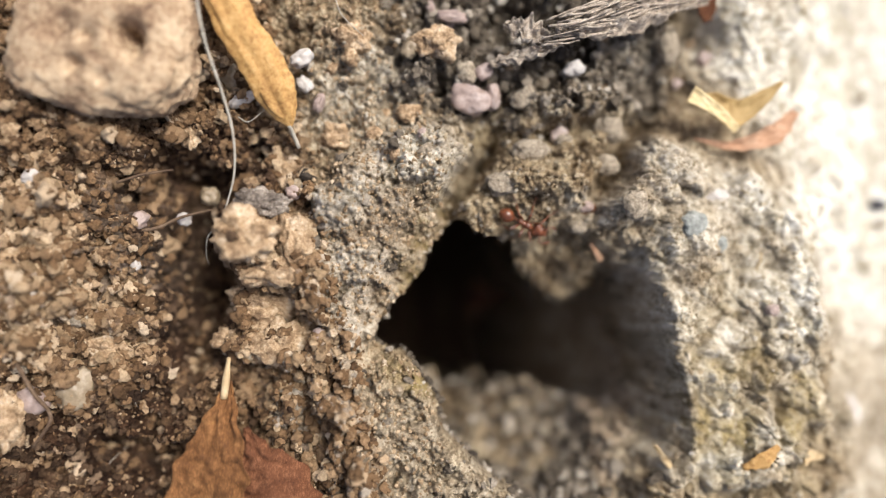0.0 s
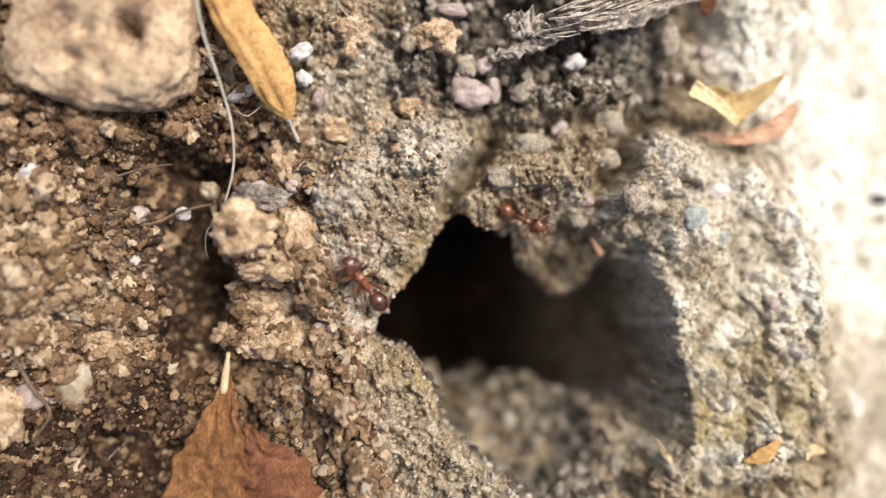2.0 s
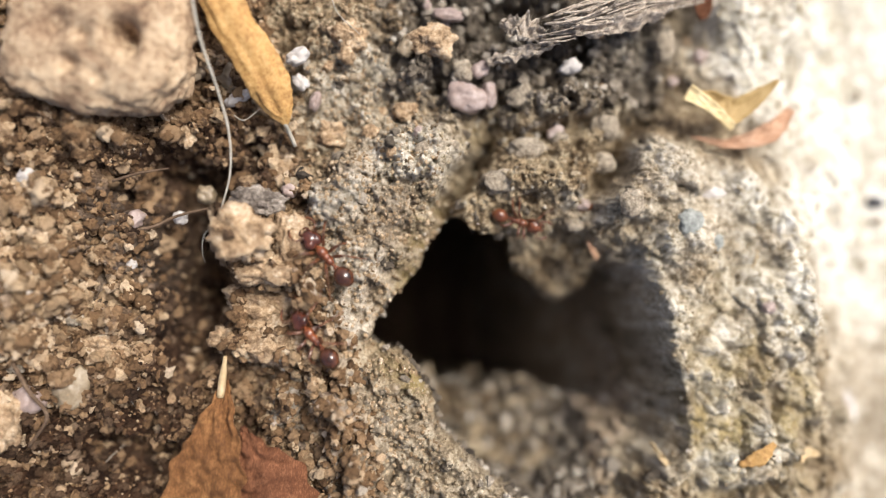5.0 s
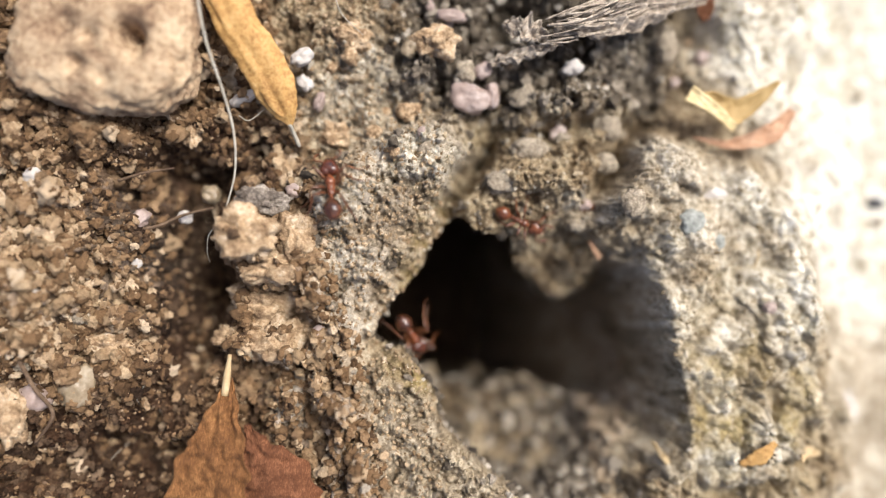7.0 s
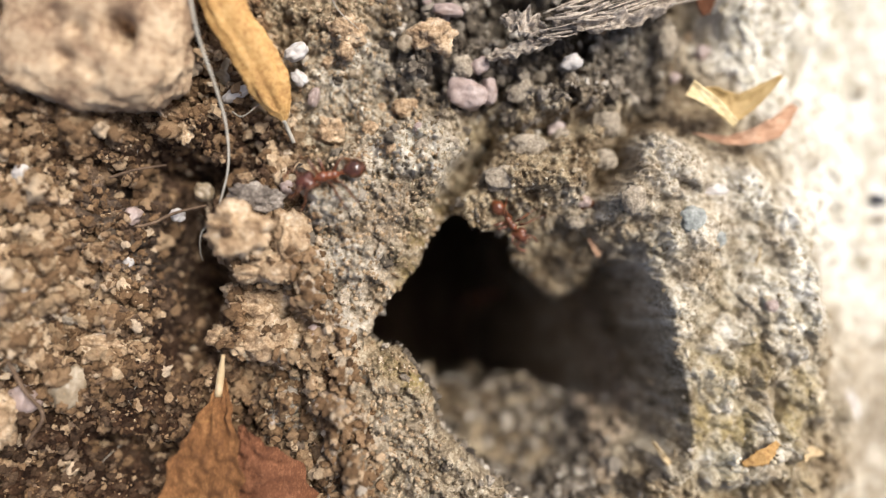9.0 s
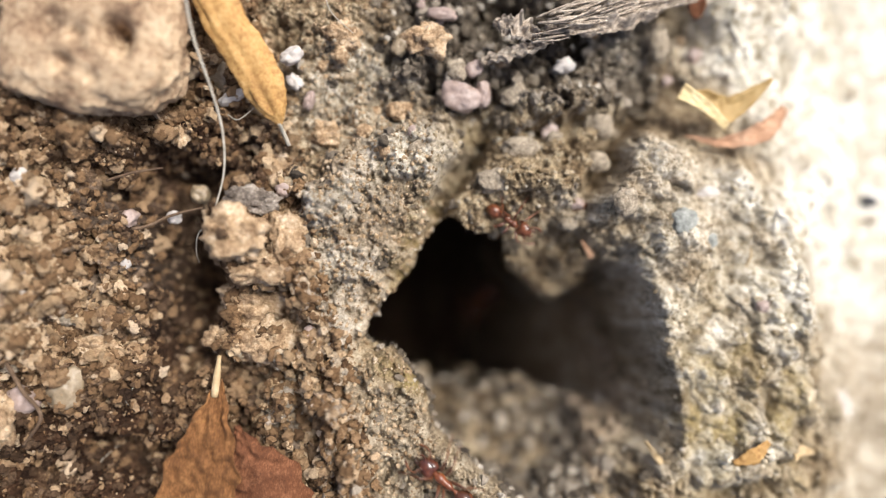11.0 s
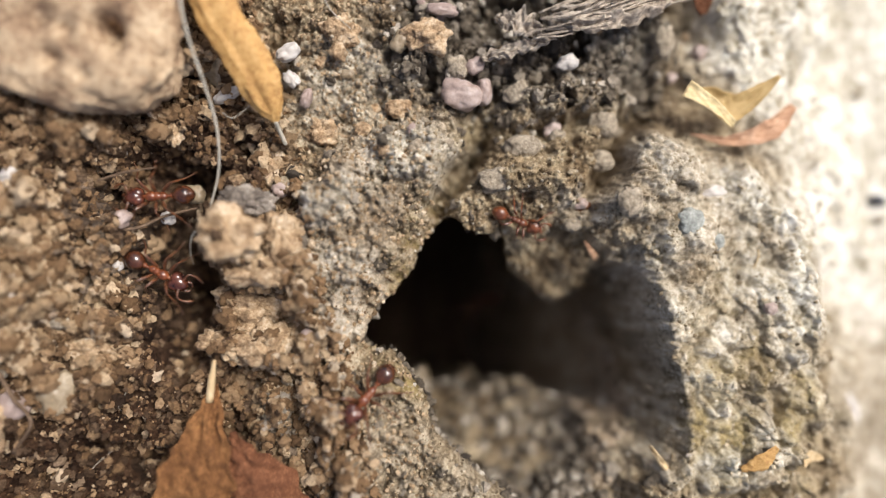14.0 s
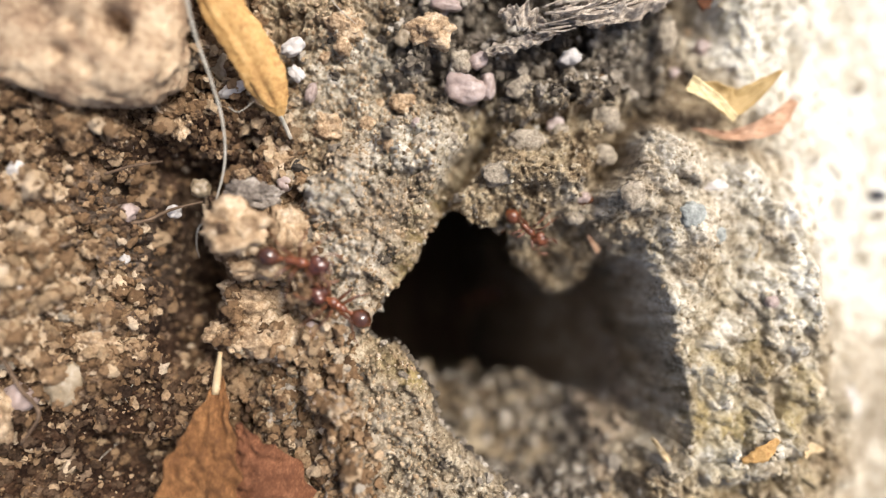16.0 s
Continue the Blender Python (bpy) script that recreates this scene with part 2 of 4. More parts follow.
def relief(x, y, fine=True):
    """Height of the ground in millimetres, and the shares of its coverings."""
    x, y = np.asarray(x, float), np.asarray(y, float)
    wx = x + 0.55 * fbm(x, y, 1.6, 3, 3)
    wy = y + 0.55 * fbm(x, y, 1.6, 3, 9)
    left, low, right = inside(wx, wy, LEFT_RIM), inside(wx, wy, LOWER_RIM), inside(wx, wy, RIGHT_MASS)
    near = 1 - ramp01(np.hypot(x / 40, y / 26), 0.9, 1.6)
    soil = 1 - ramp01(wx + 0.25 * wy, -7.4, -5.6)
    slab = ramp01(wx + 0.08 * wy + 2.2 * fbm(x, y, 5.0, 4, 41, 0.6), 19.45, 26.46)
    top = ramp01(wy, 6.06, 9.56) * ramp01(wx, -4.5, -1.0) * (1 - ramp01(wx, 11.80, 14.67))
    z = 0.9 * fbm(x, y, 7.0, 3, 31) * (1 - 0.7 * slab)
    z = z + 2.0 * ramp01(left, -1.0, 1.4) + 1.7 * ramp01(low, -0.7, 1.2) + 1.8 * ramp01(right, -2.2, 1.8) - 5.0 * slab
    z = z - 1.2 * top
    # broad soil forms: the clod ridge, its trench, the hollow under the stone
    z = z + 1.6 * hump(wx, wy, -9.99, 0.33, 3.0, 2.6) + 1.4 * hump(wx, wy, -9.53, -4.22, 3.0, 2.6) + 1.2 * hump(wx, wy, -8.21, -9.93, 2.2, 3.5)
    z = z - 6.2 * hump(wx, wy, -13.6, -2.0, 1.9, 4.8) - 3.8 * hump(wx, wy, -14.79, 3.38, 4.0, 1.9, 12) - 3.4 * hump(wx, wy, -16.07, -11.92, 4.5, 1.6, -15) - 1.8 * hump(wx, wy, -23.08, -12.72, 4.0, 1.5)
    z = z - 1.6 * hump(wx, wy, -6.98, -8.90, 0.7, 3.2, 8) + 0.9 * hump(wx, wy, -20.21, 6.57, 5.5, 1.5)
    # crevices among the aggregate
    z = z - 2.6 * hump(wx, wy, 4.65, 13.26, 3.0, 1.5, 20) - 3.6 * hump(wx, wy, 10.23, 5.61, 0.8, 3.4, -32) - 1.3 * hump(wx, wy, 2.74, 6.73, 1.6, 1.1)
    z = z - 2.8 * hump(wx, wy, 14.3, 12.6, 1.5, 2.4, 10) - 4.5 * hump(wx, wy, 1.47, 4.11, 0.7, 2.4, -35) - 1.6 * hump(wx, wy, 6.89, 6.57, 2.6, 0.6, 8)
    z = z + 1.5 * hump(wx, wy, 5.45, 3.86, 3.0, 1.1, 4) + 0.8 * hump(wx, wy, 7.21, 8.32, 2.0, 1.2) + 1.0 * hump(wx, wy, -0.29, 11.19, 1.8, 1.8)
    z = z + 1.3 * hump(wx, wy, 16.13, 12.15, 2.2, 2.4) + 0.8 * hump(wx, wy, -5.87, 12.15, 2.0, 1.8) + 0.9 * hump(wx, wy, -5.4, 2.6, 1.9, 1.5, 28)
    # the face that leans out under the grey lump
    z = z - 6.6 * np.clip((2.4 - wy) / 5.6, 0, 1) * ramp01(wx, 2.23, 3.83) * (1 - ramp01(wx, 9.9, 12.0)) * ramp01(wy, -9.56, -6.38)
    rubble = np.clip(hump(wx, wy, 18.0, -9.5, 5.0, 6.5, 12) + hump(wx, wy, 14.0, -14.0, 5.0, 2.2), 0, 1)
    # the pit and the tunnel that leads away from it
    d = pit_depth(x, y)
    z = z - 1.5 * ramp01(d, -2.6, 0.0) * ramp01(wy, -4.5, -2.0) * (1 - ramp01(wx, 0.6, 1.6))
    east = ramp01(x, 5.74, 10.52) * ramp01(-y, -1.0, 2.0)
    width = 0.6 + 5.0 * east + 1.5 * ramp01(x, 8.2, 10.5) * ramp01(y, -7.0, -2.0)
    drop = 1 - (1 - np.clip((d + 0.06) / width, 0, 1)) ** (1.8 - 0.7 * east)
    floor = -9.0 + 4.0 * ramp01(-y, 11.0, 16.0) + 0.9 * fbm(x, y, 3.0, 3, 71)
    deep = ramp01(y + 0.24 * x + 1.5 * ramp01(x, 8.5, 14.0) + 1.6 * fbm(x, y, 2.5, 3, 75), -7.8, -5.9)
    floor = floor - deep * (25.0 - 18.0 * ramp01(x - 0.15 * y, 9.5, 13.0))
    z = z * (1 - drop) + floor * drop
    cover = {"mortar": np.clip((1 - soil) * (1 - 0.35 * ramp01(left, -0.5, 1.0)) * (1 - 0.7 * drop * deep * (1 - ramp01(x, 7.5, 10.5))), 0, 1), "pale": np.clip(0.16 * ramp01(low, -0.5, 1.0) + 0.25 * ramp01(left, -0.5, 1.0) + 0.3 * hump(wx, wy, -7.6, -7.0, 2.0, 4.5) + 0.30 * hump(wx, wy, -5.0, 8.5, 3.6, 4.2, -20) + 0.24 * hump(wx, wy, -0.9, 4.7, 3.6, 1.7, 30) + 0.14 * hump(wx, wy, -20.5, -0.5, 5.0, 4.5) + 0.9 * hump(wx, wy, 17.3, 11.8, 2.8, 3.6) + 0.3 * hump(wx, wy, 11.19, 11.67, 2.0, 1.8) + 0.35 * hump(wx, wy, 7.84, 2.26, 1.6, 1.2) + 0.45 * ramp01(right, -0.5, 1.5) + 0.12 * ramp01(wx - 0.5 * wy, 18.0, 20.5) + (0.25 + 0.75 * ramp01(wy, -7.0, 0.0)) * ramp01(wx + 0.25 * wy + 1.6 * fbm(x, y, 3.0, 4, 43, 0.6), 17.22, 22.96), 0, 1) * (1 - drop)}
    # East wall of the hole painted paler to make up for weak light.
    cover["pale"] = cover["pale"] + 0.45 * drop * ramp01(x, 7.5, 10.5)
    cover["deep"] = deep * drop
    cover["grey"] = np.clip(0.3 * drop * (1 - east) + 0.9 * top + 0.05 * ramp01(low, 0, 1.5) + 0.48 * hump(wx, wy, -5.3, 2.6, 1.8, 1.25, 28), 0, 1)
    green = hump(x, y, -1.54, -6.95, 2.2, 0.9, -35) + 1.1 * hump(x, y, -1.05, 0.1, 1.0, 4.0, -27) + 0.7 * hump(x, y, 14.32, -9.80, 2.0, 3.0) + 0.34 * hump(x, y, 15.36, -5.43, 4.5, 5.5) + 0.5 * hump(x, y, 2.36, 6.41, 1.8, 0.9, 30) + 0.4 * hump(x, y, 18.86, -8.68, 1.5, 3.5)
    green = green + 0.25 * rubble * (1 - drop)
    cover["moss"] = np.clip(green * (0.5 + fbm(x, y, 1.0, 3, 81)), 0, 0.8)
    cover["soil"], cover["top"], cover["slab"], cover["drop"] = soil, top, slab, drop
    cover["rim"] = ramp01(np.maximum(np.maximum(left, low), right), -0.3, 0.6) * (1 - drop)
    # Darker ground southwest; shade beside the clods, in trench and hollow, painted on.
    shade_dark = 2.8 * hump(x, y, -20.21, -12.2, 10.5, 4.6, 6) + 2.4 * hump(x, y, -14.00, -2.84, 2.2, 4.6) + 2.6 * hump(x, y, -14.63, 2.10, 4.3, 3.2) + 1.8 * hump(x, y, -12.0, 4.6, 3.2, 2.2)
    cover["shade_dark"] = np.clip(shade_dark * (0.75 + 1.2 * fbm(x, y, 1.5, 3, 85)), 0, 1) * soil
    # The tunnel's shade is painted in by darkening its soil.
    cover["shade_dark"] = np.maximum(cover["shade_dark"], 0.9 * cover["deep"] * (1 - ramp01(x, 7.5, 10.5)))
    cover["pale"] = np.clip(cover["pale"] * (1.0 + 1.1 * (1 - slab) * fbm(x, y, 2.2, 4, 131, 0.6)), 0, 1)
    cover["tone"] = 0.0 * x
    if fine:
        lump, lt = domes(wx, wy, 1.7, 91)
        clump, ct = domes(wx + 0.3 * wy, wy, 1.0, 93)
        crumb, bt = domes(wx, wy, 0.6, 95)
        grit, gt = domes(x, y, 0.33, 99)
        sand, st = domes(x, y, 0.19, 103)
        heap, ht = domes(wx + 0.6 * fbm(x, y, 2.0, 3, 151), wy + 0.6 * fbm(x, y, 2.0, 3, 157), 3.1, 89)
        cover["heap"] = heap
        rough = np.clip(soil * (1 - drop) + 0.9 * top, 0, 1)
        bare = (1 - 0.85 * slab) * (1 - 0.4 * ramp01(wx, 10.5, 15.0))
        z = z + near * soil * (1 - drop) * 1.9 * (heap - 0.45)
        z = z + near * bare * ((1.15 * rough + 0.25 + 0.4 * drop) * lump + (0.65 * rough + 0.22 + 0.3 * drop) * clump)
        z = z + near * bare * ((0.36 * rough + 0.22 + 0.2 * drop) * crumb + (0.18 * rough + 0.17) * grit + 0.10 * sand)
        block, kt = domes(wx + 0.2 * wy, wy - 0.1 * wx, 1.35, 97)
        east_mass = np.maximum(ramp01(right, -0.4, 0.8), rubble) * (1 - drop)
        z = z + near * east_mass * (0.75 * block + 0.3 * lump) + near * rubble * (1 - drop) * (0.7 * clump + 0.5 * block)
        z = z + 1.1 * ramp01(right, -0.2, 1.5) * (1 - drop) * fbm(x, y, 3.0, 3, 141) * near
        z = z + 0.75 * (1 - rough * 0.3) * fbm(x, y, 1.1, 5, 111, 0.72) * near * (1 - 0.75 * slab) * (1 - 0.6 * ramp01(wx, 10.0, 14.0))
        dents = ramp01(fbm(wx, wy, 0.9, 3, 121), 0.16, 0.36)
        z = z - (0.45 + 0.5 * rough + 0.6 * top) * (1 - 0.75 * east_mass) * dents * (1 - drop) * near * bare - 0.9 * rough * near
        cover["tone"] = 0.18 * soil * (ht - 0.5) + 0.25 * east_mass * (kt - 0.5) + 0.36 * lt + 0.26 * ct + 0.34 * bt + 0.40 * gt + 0.32 * st - 0.84
    for key in ("pale", "grey", "moss", "shade_dark", "tone"):
        cover[key] = cover[key] * near
    cover["mortar"] = 0.5 + (cover["mortar"] - 0.5) * near
    return z * near, cover


def undercut(x, y, z):
    """Where a point of the sheet lies once the rims overhang the hole and the tunnel has bent away."""
    e = 0.15
    d = pit_depth(x, y)
    gx, gy = (pit_depth(x + e, y) - pit_depth(x - e, y)) / (2 * e), (pit_depth(x, y + e) - pit_depth(x, y - e)) / (2 * e)
    size = np.hypot(gx, gy) + 1e-6
    under = np.clip(-z - 0.2, 0, 9) * 0.38 * np.exp(-np.clip(d, 0, None) / 1.6) * (d > -0.3) * (1 - ramp01(x, 3.0, 7.0))
    bent = np.clip(-z - 7.5, 0, None) * ramp01(d, 0, 0.5)
    north = ramp01(y + 0.30 * x, -7.0, -2.0)
    return x - gx / size * under - 0.2 * bent, y - gy / size * under + (0.8 * north - 0.35) * bent


def surface(x, y):
    return float(relief(np.array([x]), np.array([y]))[0][0])


def ground_sheet():
    step = 0.065
    out = [34 * 1.9 ** k for k in range(21)]
    xs = np.array([-v for v in out[::-1]] + list(np.arange(-28.5, 28.01, step)) + out)
    ys = np.array([-v for v in out[::-1]] + list(np.arange(-16.6, 16.6, step)) + out)
    x, y = np.meshgrid(xs, ys)
    z, cover = relief(x, y)
    # the tunnel leans away under the rim
    px, py = undercut(x, y, z)
    px, py, z = shift_on_rays(px, py, z)
    mesh = bpy.data.meshes.new("ground")
    n, m = len(ys), len(xs)
    idx = np.arange(n * m).reshape(n, m)
    quads = np.stack([idx[:-1, :-1], idx[:-1, 1:], idx[1:, 1:], idx[1:, :-1]], -1).reshape(-1, 4)
    mesh.vertices.add(n * m)
    mesh.vertices.foreach_set("co", (np.stack([px, py, z], -1) * MM).astype(np.float32).ravel())
    mesh.loops.add(quads.size)
    mesh.loops.foreach_set("vertex_index", quads.ravel().astype(np.int32))
    mesh.polygons.add(len(quads))
    mesh.polygons.foreach_set("loop_start", np.arange(0, quads.size, 4, dtype=np.int32))
    mesh.polygons.foreach_set("loop_total", np.full(len(quads), 4, np.int32))
    mesh.update(calc_edges=True)
    mesh.polygons.foreach_set("use_smooth", np.ones(len(quads), bool))
    for key in ("mortar", "grey", "pale", "moss", "tone", "shade_dark"):
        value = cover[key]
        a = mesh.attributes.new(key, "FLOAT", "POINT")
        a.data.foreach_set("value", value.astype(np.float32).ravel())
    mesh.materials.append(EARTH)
    return tagged(new("ground", mesh), "brown crumbly soil meeting worn mortar round a nest hole", "ground", kind="structure")


GROUND = ground_sheet()


# ---- builders for things ----
def part(name, bm, material, parent=None, label=""):
    mesh = bpy.data.meshes.new(name)
    bm.to_mesh(mesh)
    bm.free()
    mesh.polygons.foreach_set("use_smooth", np.ones(len(mesh.polygons), bool))
    mesh.materials.append(material)
    ob = new(name, mesh)
    if parent:
        ob.parent = parent
    if label:
        ob["label"] = label
    return ob


def put(ob, x, y, z, rx=0, ry=0, rz=0):
    """Place in millimetres and degrees."""
    ob.matrix_basis = pose(x * MM, y * MM, z * MM, rx, ry, rz)
    return ob


def stone_shape(rx, ry, rz, seed, lumps=0.25, rough=0.06, detail=4, square=2.0, crumbs=0.0, hollows=()):
    """A worn stone with the radii given in millimetres; square > 2 makes it blocky, crumbs coat it with small lumps."""
    bm = bmesh.new()
    bmesh.ops.create_icosphere(bm, subdivisions=detail, radius=1.0)
    off = Vector((seed * 3.7, seed * 1.9, seed * 5.3))
    for v in bm.verts:
        p = v.co.copy()
        k = (abs(p.x) ** square + abs(p.y) ** square + abs(p.z) ** square) ** (-1 / square)
        p *= k
        s = 1 + lumps * noise.noise(p * 1.3 + off) + 0.5 * lumps * noise.noise(p * 2.9 + off) + rough * noise.fractal(p * 6 + off, 0.9, 2.1, 4)
        if crumbs:
            q = Vector((p.x * rx, p.y * ry, p.z * rz))
            s += crumbs * (0.5 - noise.voronoi(q * 2.1 + off)[0][0]) + 0.6 * crumbs * (0.45 - noise.voronoi(q * 4.6 + off)[0][0])
        q = Vector((p.x * rx, p.y * ry, p.z * rz)) * s
        for hx, hy, hr, deep in hollows:
            q.z -= deep * math.exp(-((q.x - hx) ** 2 + (q.y - hy) ** 2) / (hr * hr)) if q.z > 0 else 0
        v.co = q * MM
    return bm


def stone(name, label, category, x, y, size, seed, material, up=0.35, turn=0, lumps=0.25, rough=0.06, detail=4, square=2.0, group="", z=None, crumbs=0.0, hollows=()):
    ob = part(name, stone_shape(*size, seed, lumps, rough, detail, square, crumbs, hollows), material)
    tagged(ob, label, category, group)
    return put(ob, *shifted_on_rays((x, y, (surface(x, y) if z is None else z) + up * size[2])), 0, 0, turn)


def tube(points, radii, sides=8):
    """A tapering tube through points in millimetres."""
    bm = bmesh.new()
    pts = [shifted_on_rays(p) for p in points]
    rings = []
    for i, p in enumerate(pts):
        t = (pts[min(i + 1, len(pts) - 1)] - pts[max(i - 1, 0)]).normalized()
        a = t.orthogonal().normalized() if not rings else (last - t * last.dot(t)).normalized()
        last = a
        b = t.cross(a)
        r = radii[i] if hasattr(radii, "__len__") else radii
        rings.append([bm.verts.new((p + (a * math.cos(q) + b * math.sin(q)) * r) * MM) for q in (2 * math.pi * k / sides for k in range(sides))])
    for r0, r1 in zip(rings, rings[1:]):
        for k in range(sides):
            bm.faces.new((r0[k], r0[(k + 1) % sides], r1[(k + 1) % sides], r1[k]))
    bm.faces.new(rings[0][::-1])
    bm.faces.new(rings[-1])
    return bm


def curve_points(anchors, count):
    """A smooth line through anchors."""
    a = [Vector(p) for p in anchors]
    a = [2 * a[0] - a[1]] + a + [2 * a[-1] - a[-2]]
    out = []
    n = len(a) - 3
    for i in range(count):
        u = i / (count - 1) * n
        k = min(int(u), n - 1)
        t = u - k
        p0, p1, p2, p3 = a[k:k + 4]
        out.append(0.5 * (2 * p1 + (p2 - p0) * t + (2 * p0 - 5 * p1 + 4 * p2 - p3) * t * t + (3 * p1 - p0 - 3 * p2 + p3) * t ** 3))
    return out


def blade(spine, widths, thick, seed, curl=0.3, ragged=0.1, across=14, along=60, wrinkle=0.12):
    """A dry leaf: a thin closed sheet about a spine of millimetre points, curled and wrinkled."""
    pts = [shifted_on_rays(p) for p in curve_points(spine, along)]
    bm = bmesh.new()
    top, bottom = [], []
    off = Vector((seed * 2.3, seed * 7.1, 0))
    for i, p in enumerate(pts):
        u = i / (along - 1)
        t = (pts[min(i + 1, along - 1)] - pts[max(i - 1, 0)]).normalized()
        side = Vector((t.y, -t.x, 0)).normalized()
        up = side.cross(t)
        up = up if up.z > 0 else -up
        k = u * (len(widths) - 1)
        a = min(int(k), len(widths) - 2)
        w = widths[a] + (widths[a + 1] - widths[a]) * (k - a)
        rt, rb = [], []
        for j in range(across):
            s = 2 * j / (across - 1) - 1
            edge = 1 + ragged * noise.noise(Vector((u * 9, 3.0 * (1 if s > 0 else -1), seed)))
            q = p + side * s * w * edge
            h = curl * w * s * s + wrinkle * noise.fractal(Vector((u * 9, s * 2.4, 0)) + off, 0.8, 2.0, 4)
            q = q + up * h
            rt.append(bm.verts.new((q + up * thick * (1 - s * s * 0.7)) * MM))
            rb.append(bm.verts.new((q - up * thick * (1 - s * s * 0.7)) * MM))
        top.append(rt)
        bottom.append(rb)
    for i in range(along - 1):
        for j in range(across - 1):
            bm.faces.new((top[i][j], top[i][j + 1], top[i + 1][j + 1], top[i + 1][j]))
            bm.faces.new((bottom[i][j], bottom[i + 1][j], bottom[i + 1][j + 1], bottom[i][j + 1]))
        bm.faces.new((top[i][0], top[i + 1][0], bottom[i + 1][0], bottom[i][0]))
        bm.faces.new((top[i][-1], bottom[i][-1], bottom[i + 1][-1], top[i + 1][-1]))
    for i, flip in ((0, 1), (along - 1, -1)):
        for j in range(across - 1):
            bm.faces.new((top[i][j], bottom[i][j], bottom[i][j + 1], top[i][j + 1])[::flip])
    bmesh.ops.recalc_face_normals(bm, faces=bm.faces)
    return bm


SANDSTONE = mineral_material("sandstone", ((0.36, (0.115, 0.072, 0.048)), (0.45, (0.24, 0.158, 0.098)), (0.54, (0.40, 0.292, 0.186)), (0.68, (0.56, 0.44, 0.305))), 0.55, 0.92, 0.14, 3.4, 0.1)
CLOD = mineral_material("dry_clod", ((0.34, (0.105, 0.064, 0.038)), (0.45, (0.25, 0.165, 0.096)), (0.54, (0.41, 0.295, 0.182)), (0.66, (0.62, 0.51, 0.38))), 1.1, 0.97, 0.12, 6.0, 0.08)
GREY_CLOD = mineral_material("grey_clod", ((0.34, (0.045, 0.035, 0.028)), (0.46, (0.12, 0.098, 0.080)), (0.56, (0.23, 0.195, 0.162)), (0.68, (0.42, 0.375, 0.32))), 1.1, 0.97, 0.12, 6.0, 0.08)
WHITE = mineral_material("white_quartz", ((0.3, (0.289, 0.246, 0.204)), (0.5, (0.442, 0.408, 0.374)), (0.7, (0.561, 0.535, 0.510))), 1.0, 0.5, 0.01, 3.0, 0.4)
PINK = mineral_material("pink_quartz", ((0.3, (0.173, 0.122, 0.097)), (0.5, (0.286, 0.214, 0.184)), (0.7, (0.367, 0.306, 0.281))), 1.0, 0.4, 0.03, 5.0, 0.5)
AMBER = mineral_material("amber_quartz", ((0.3, (0.110, 0.077, 0.044)), (0.5, (0.231, 0.176, 0.110)), (0.7, (0.330, 0.275, 0.198))), 1.0, 0.35, 0.03, 5.0, 0.5)
GREYSTONE = mineral_material("grey_stone", ((0.32, (0.091, 0.072, 0.052)), (0.5, (0.260, 0.215, 0.159)), (0.68, (0.468, 0.403, 0.312))), 1.6, 0.92, 0.10, 6.0, 0.1)
BLUE = mineral_material("blue_grey_chip", ((0.32, (0.12, 0.125, 0.115)), (0.5, (0.25, 0.258, 0.235)), (0.68, (0.40, 0.408, 0.375))), 2.2, 0.85, 0.08, 6.0, 0.15)
BLACK = mineral_material("black_stone", ((0.3, (0.02, 0.02, 0.022)), (0.7, (0.09, 0.09, 0.10))), 1.0, 0.6, 0.05, 6.0)
POD = leaf_material("dry_pod", (0.20, 0.09, 0.028), (0.42, 0.235, 0.075), (0.54, 0.35, 0.145), (1, 1, 1), 1.6)
BROWN_LEAF = leaf_material("brown_leaf", (0.050, 0.020, 0.006), (0.135, 0.056, 0.016), (0.30, 0.15, 0.055), (5, 1.2, 1), 1.2, 0.85)
RUST_LEAF = leaf_material("rust_leaf", (0.045, 0.015, 0.006), (0.115, 0.041, 0.015), (0.27, 0.12, 0.06), (5, 1.2, 1), 1.6, 0.85)
YELLOW_LEAF = leaf_material("yellow_leaf", (0.26, 0.168, 0.062), (0.35, 0.237, 0.095), (0.44, 0.315, 0.14), (1, 1, 1), 0.7)
ROOT = leaf_material("dusty_root", (0.05, 0.029, 0.016), (0.10, 0.063, 0.038), (0.19, 0.13, 0.084), (1, 1, 1), 1.4, 0.9)
STRAW = leaf_material("straw", (0.315, 0.210, 0.098), (0.448, 0.329, 0.182), (0.546, 0.441, 0.294), (1, 1, 1), 1.0)
STRAW_YELLOW = leaf_material("yellow_straw", (0.40, 0.29, 0.13), (0.52, 0.405, 0.21), (0.62, 0.52, 0.32), (1, 1, 1), 1.0)
ROSE_LEAF = leaf_material("rose_leaf", (0.22, 0.115, 0.06), (0.39, 0.225, 0.135), (0.53, 0.36, 0.24), (1, 4, 1), 0.6)
FIBRE = leaf_material("pale_fibre", (0.22, 0.20, 0.16), (0.34, 0.31, 0.255), (0.46, 0.43, 0.37), (1, 1, 1), 1.0)
BARK = leaf_material("weathered_bark", (0.055, 0.042, 0.032), (0.29, 0.24, 0.19), (0.58, 0.51, 0.42), (1, 1, 1), 1.5, 0.95)




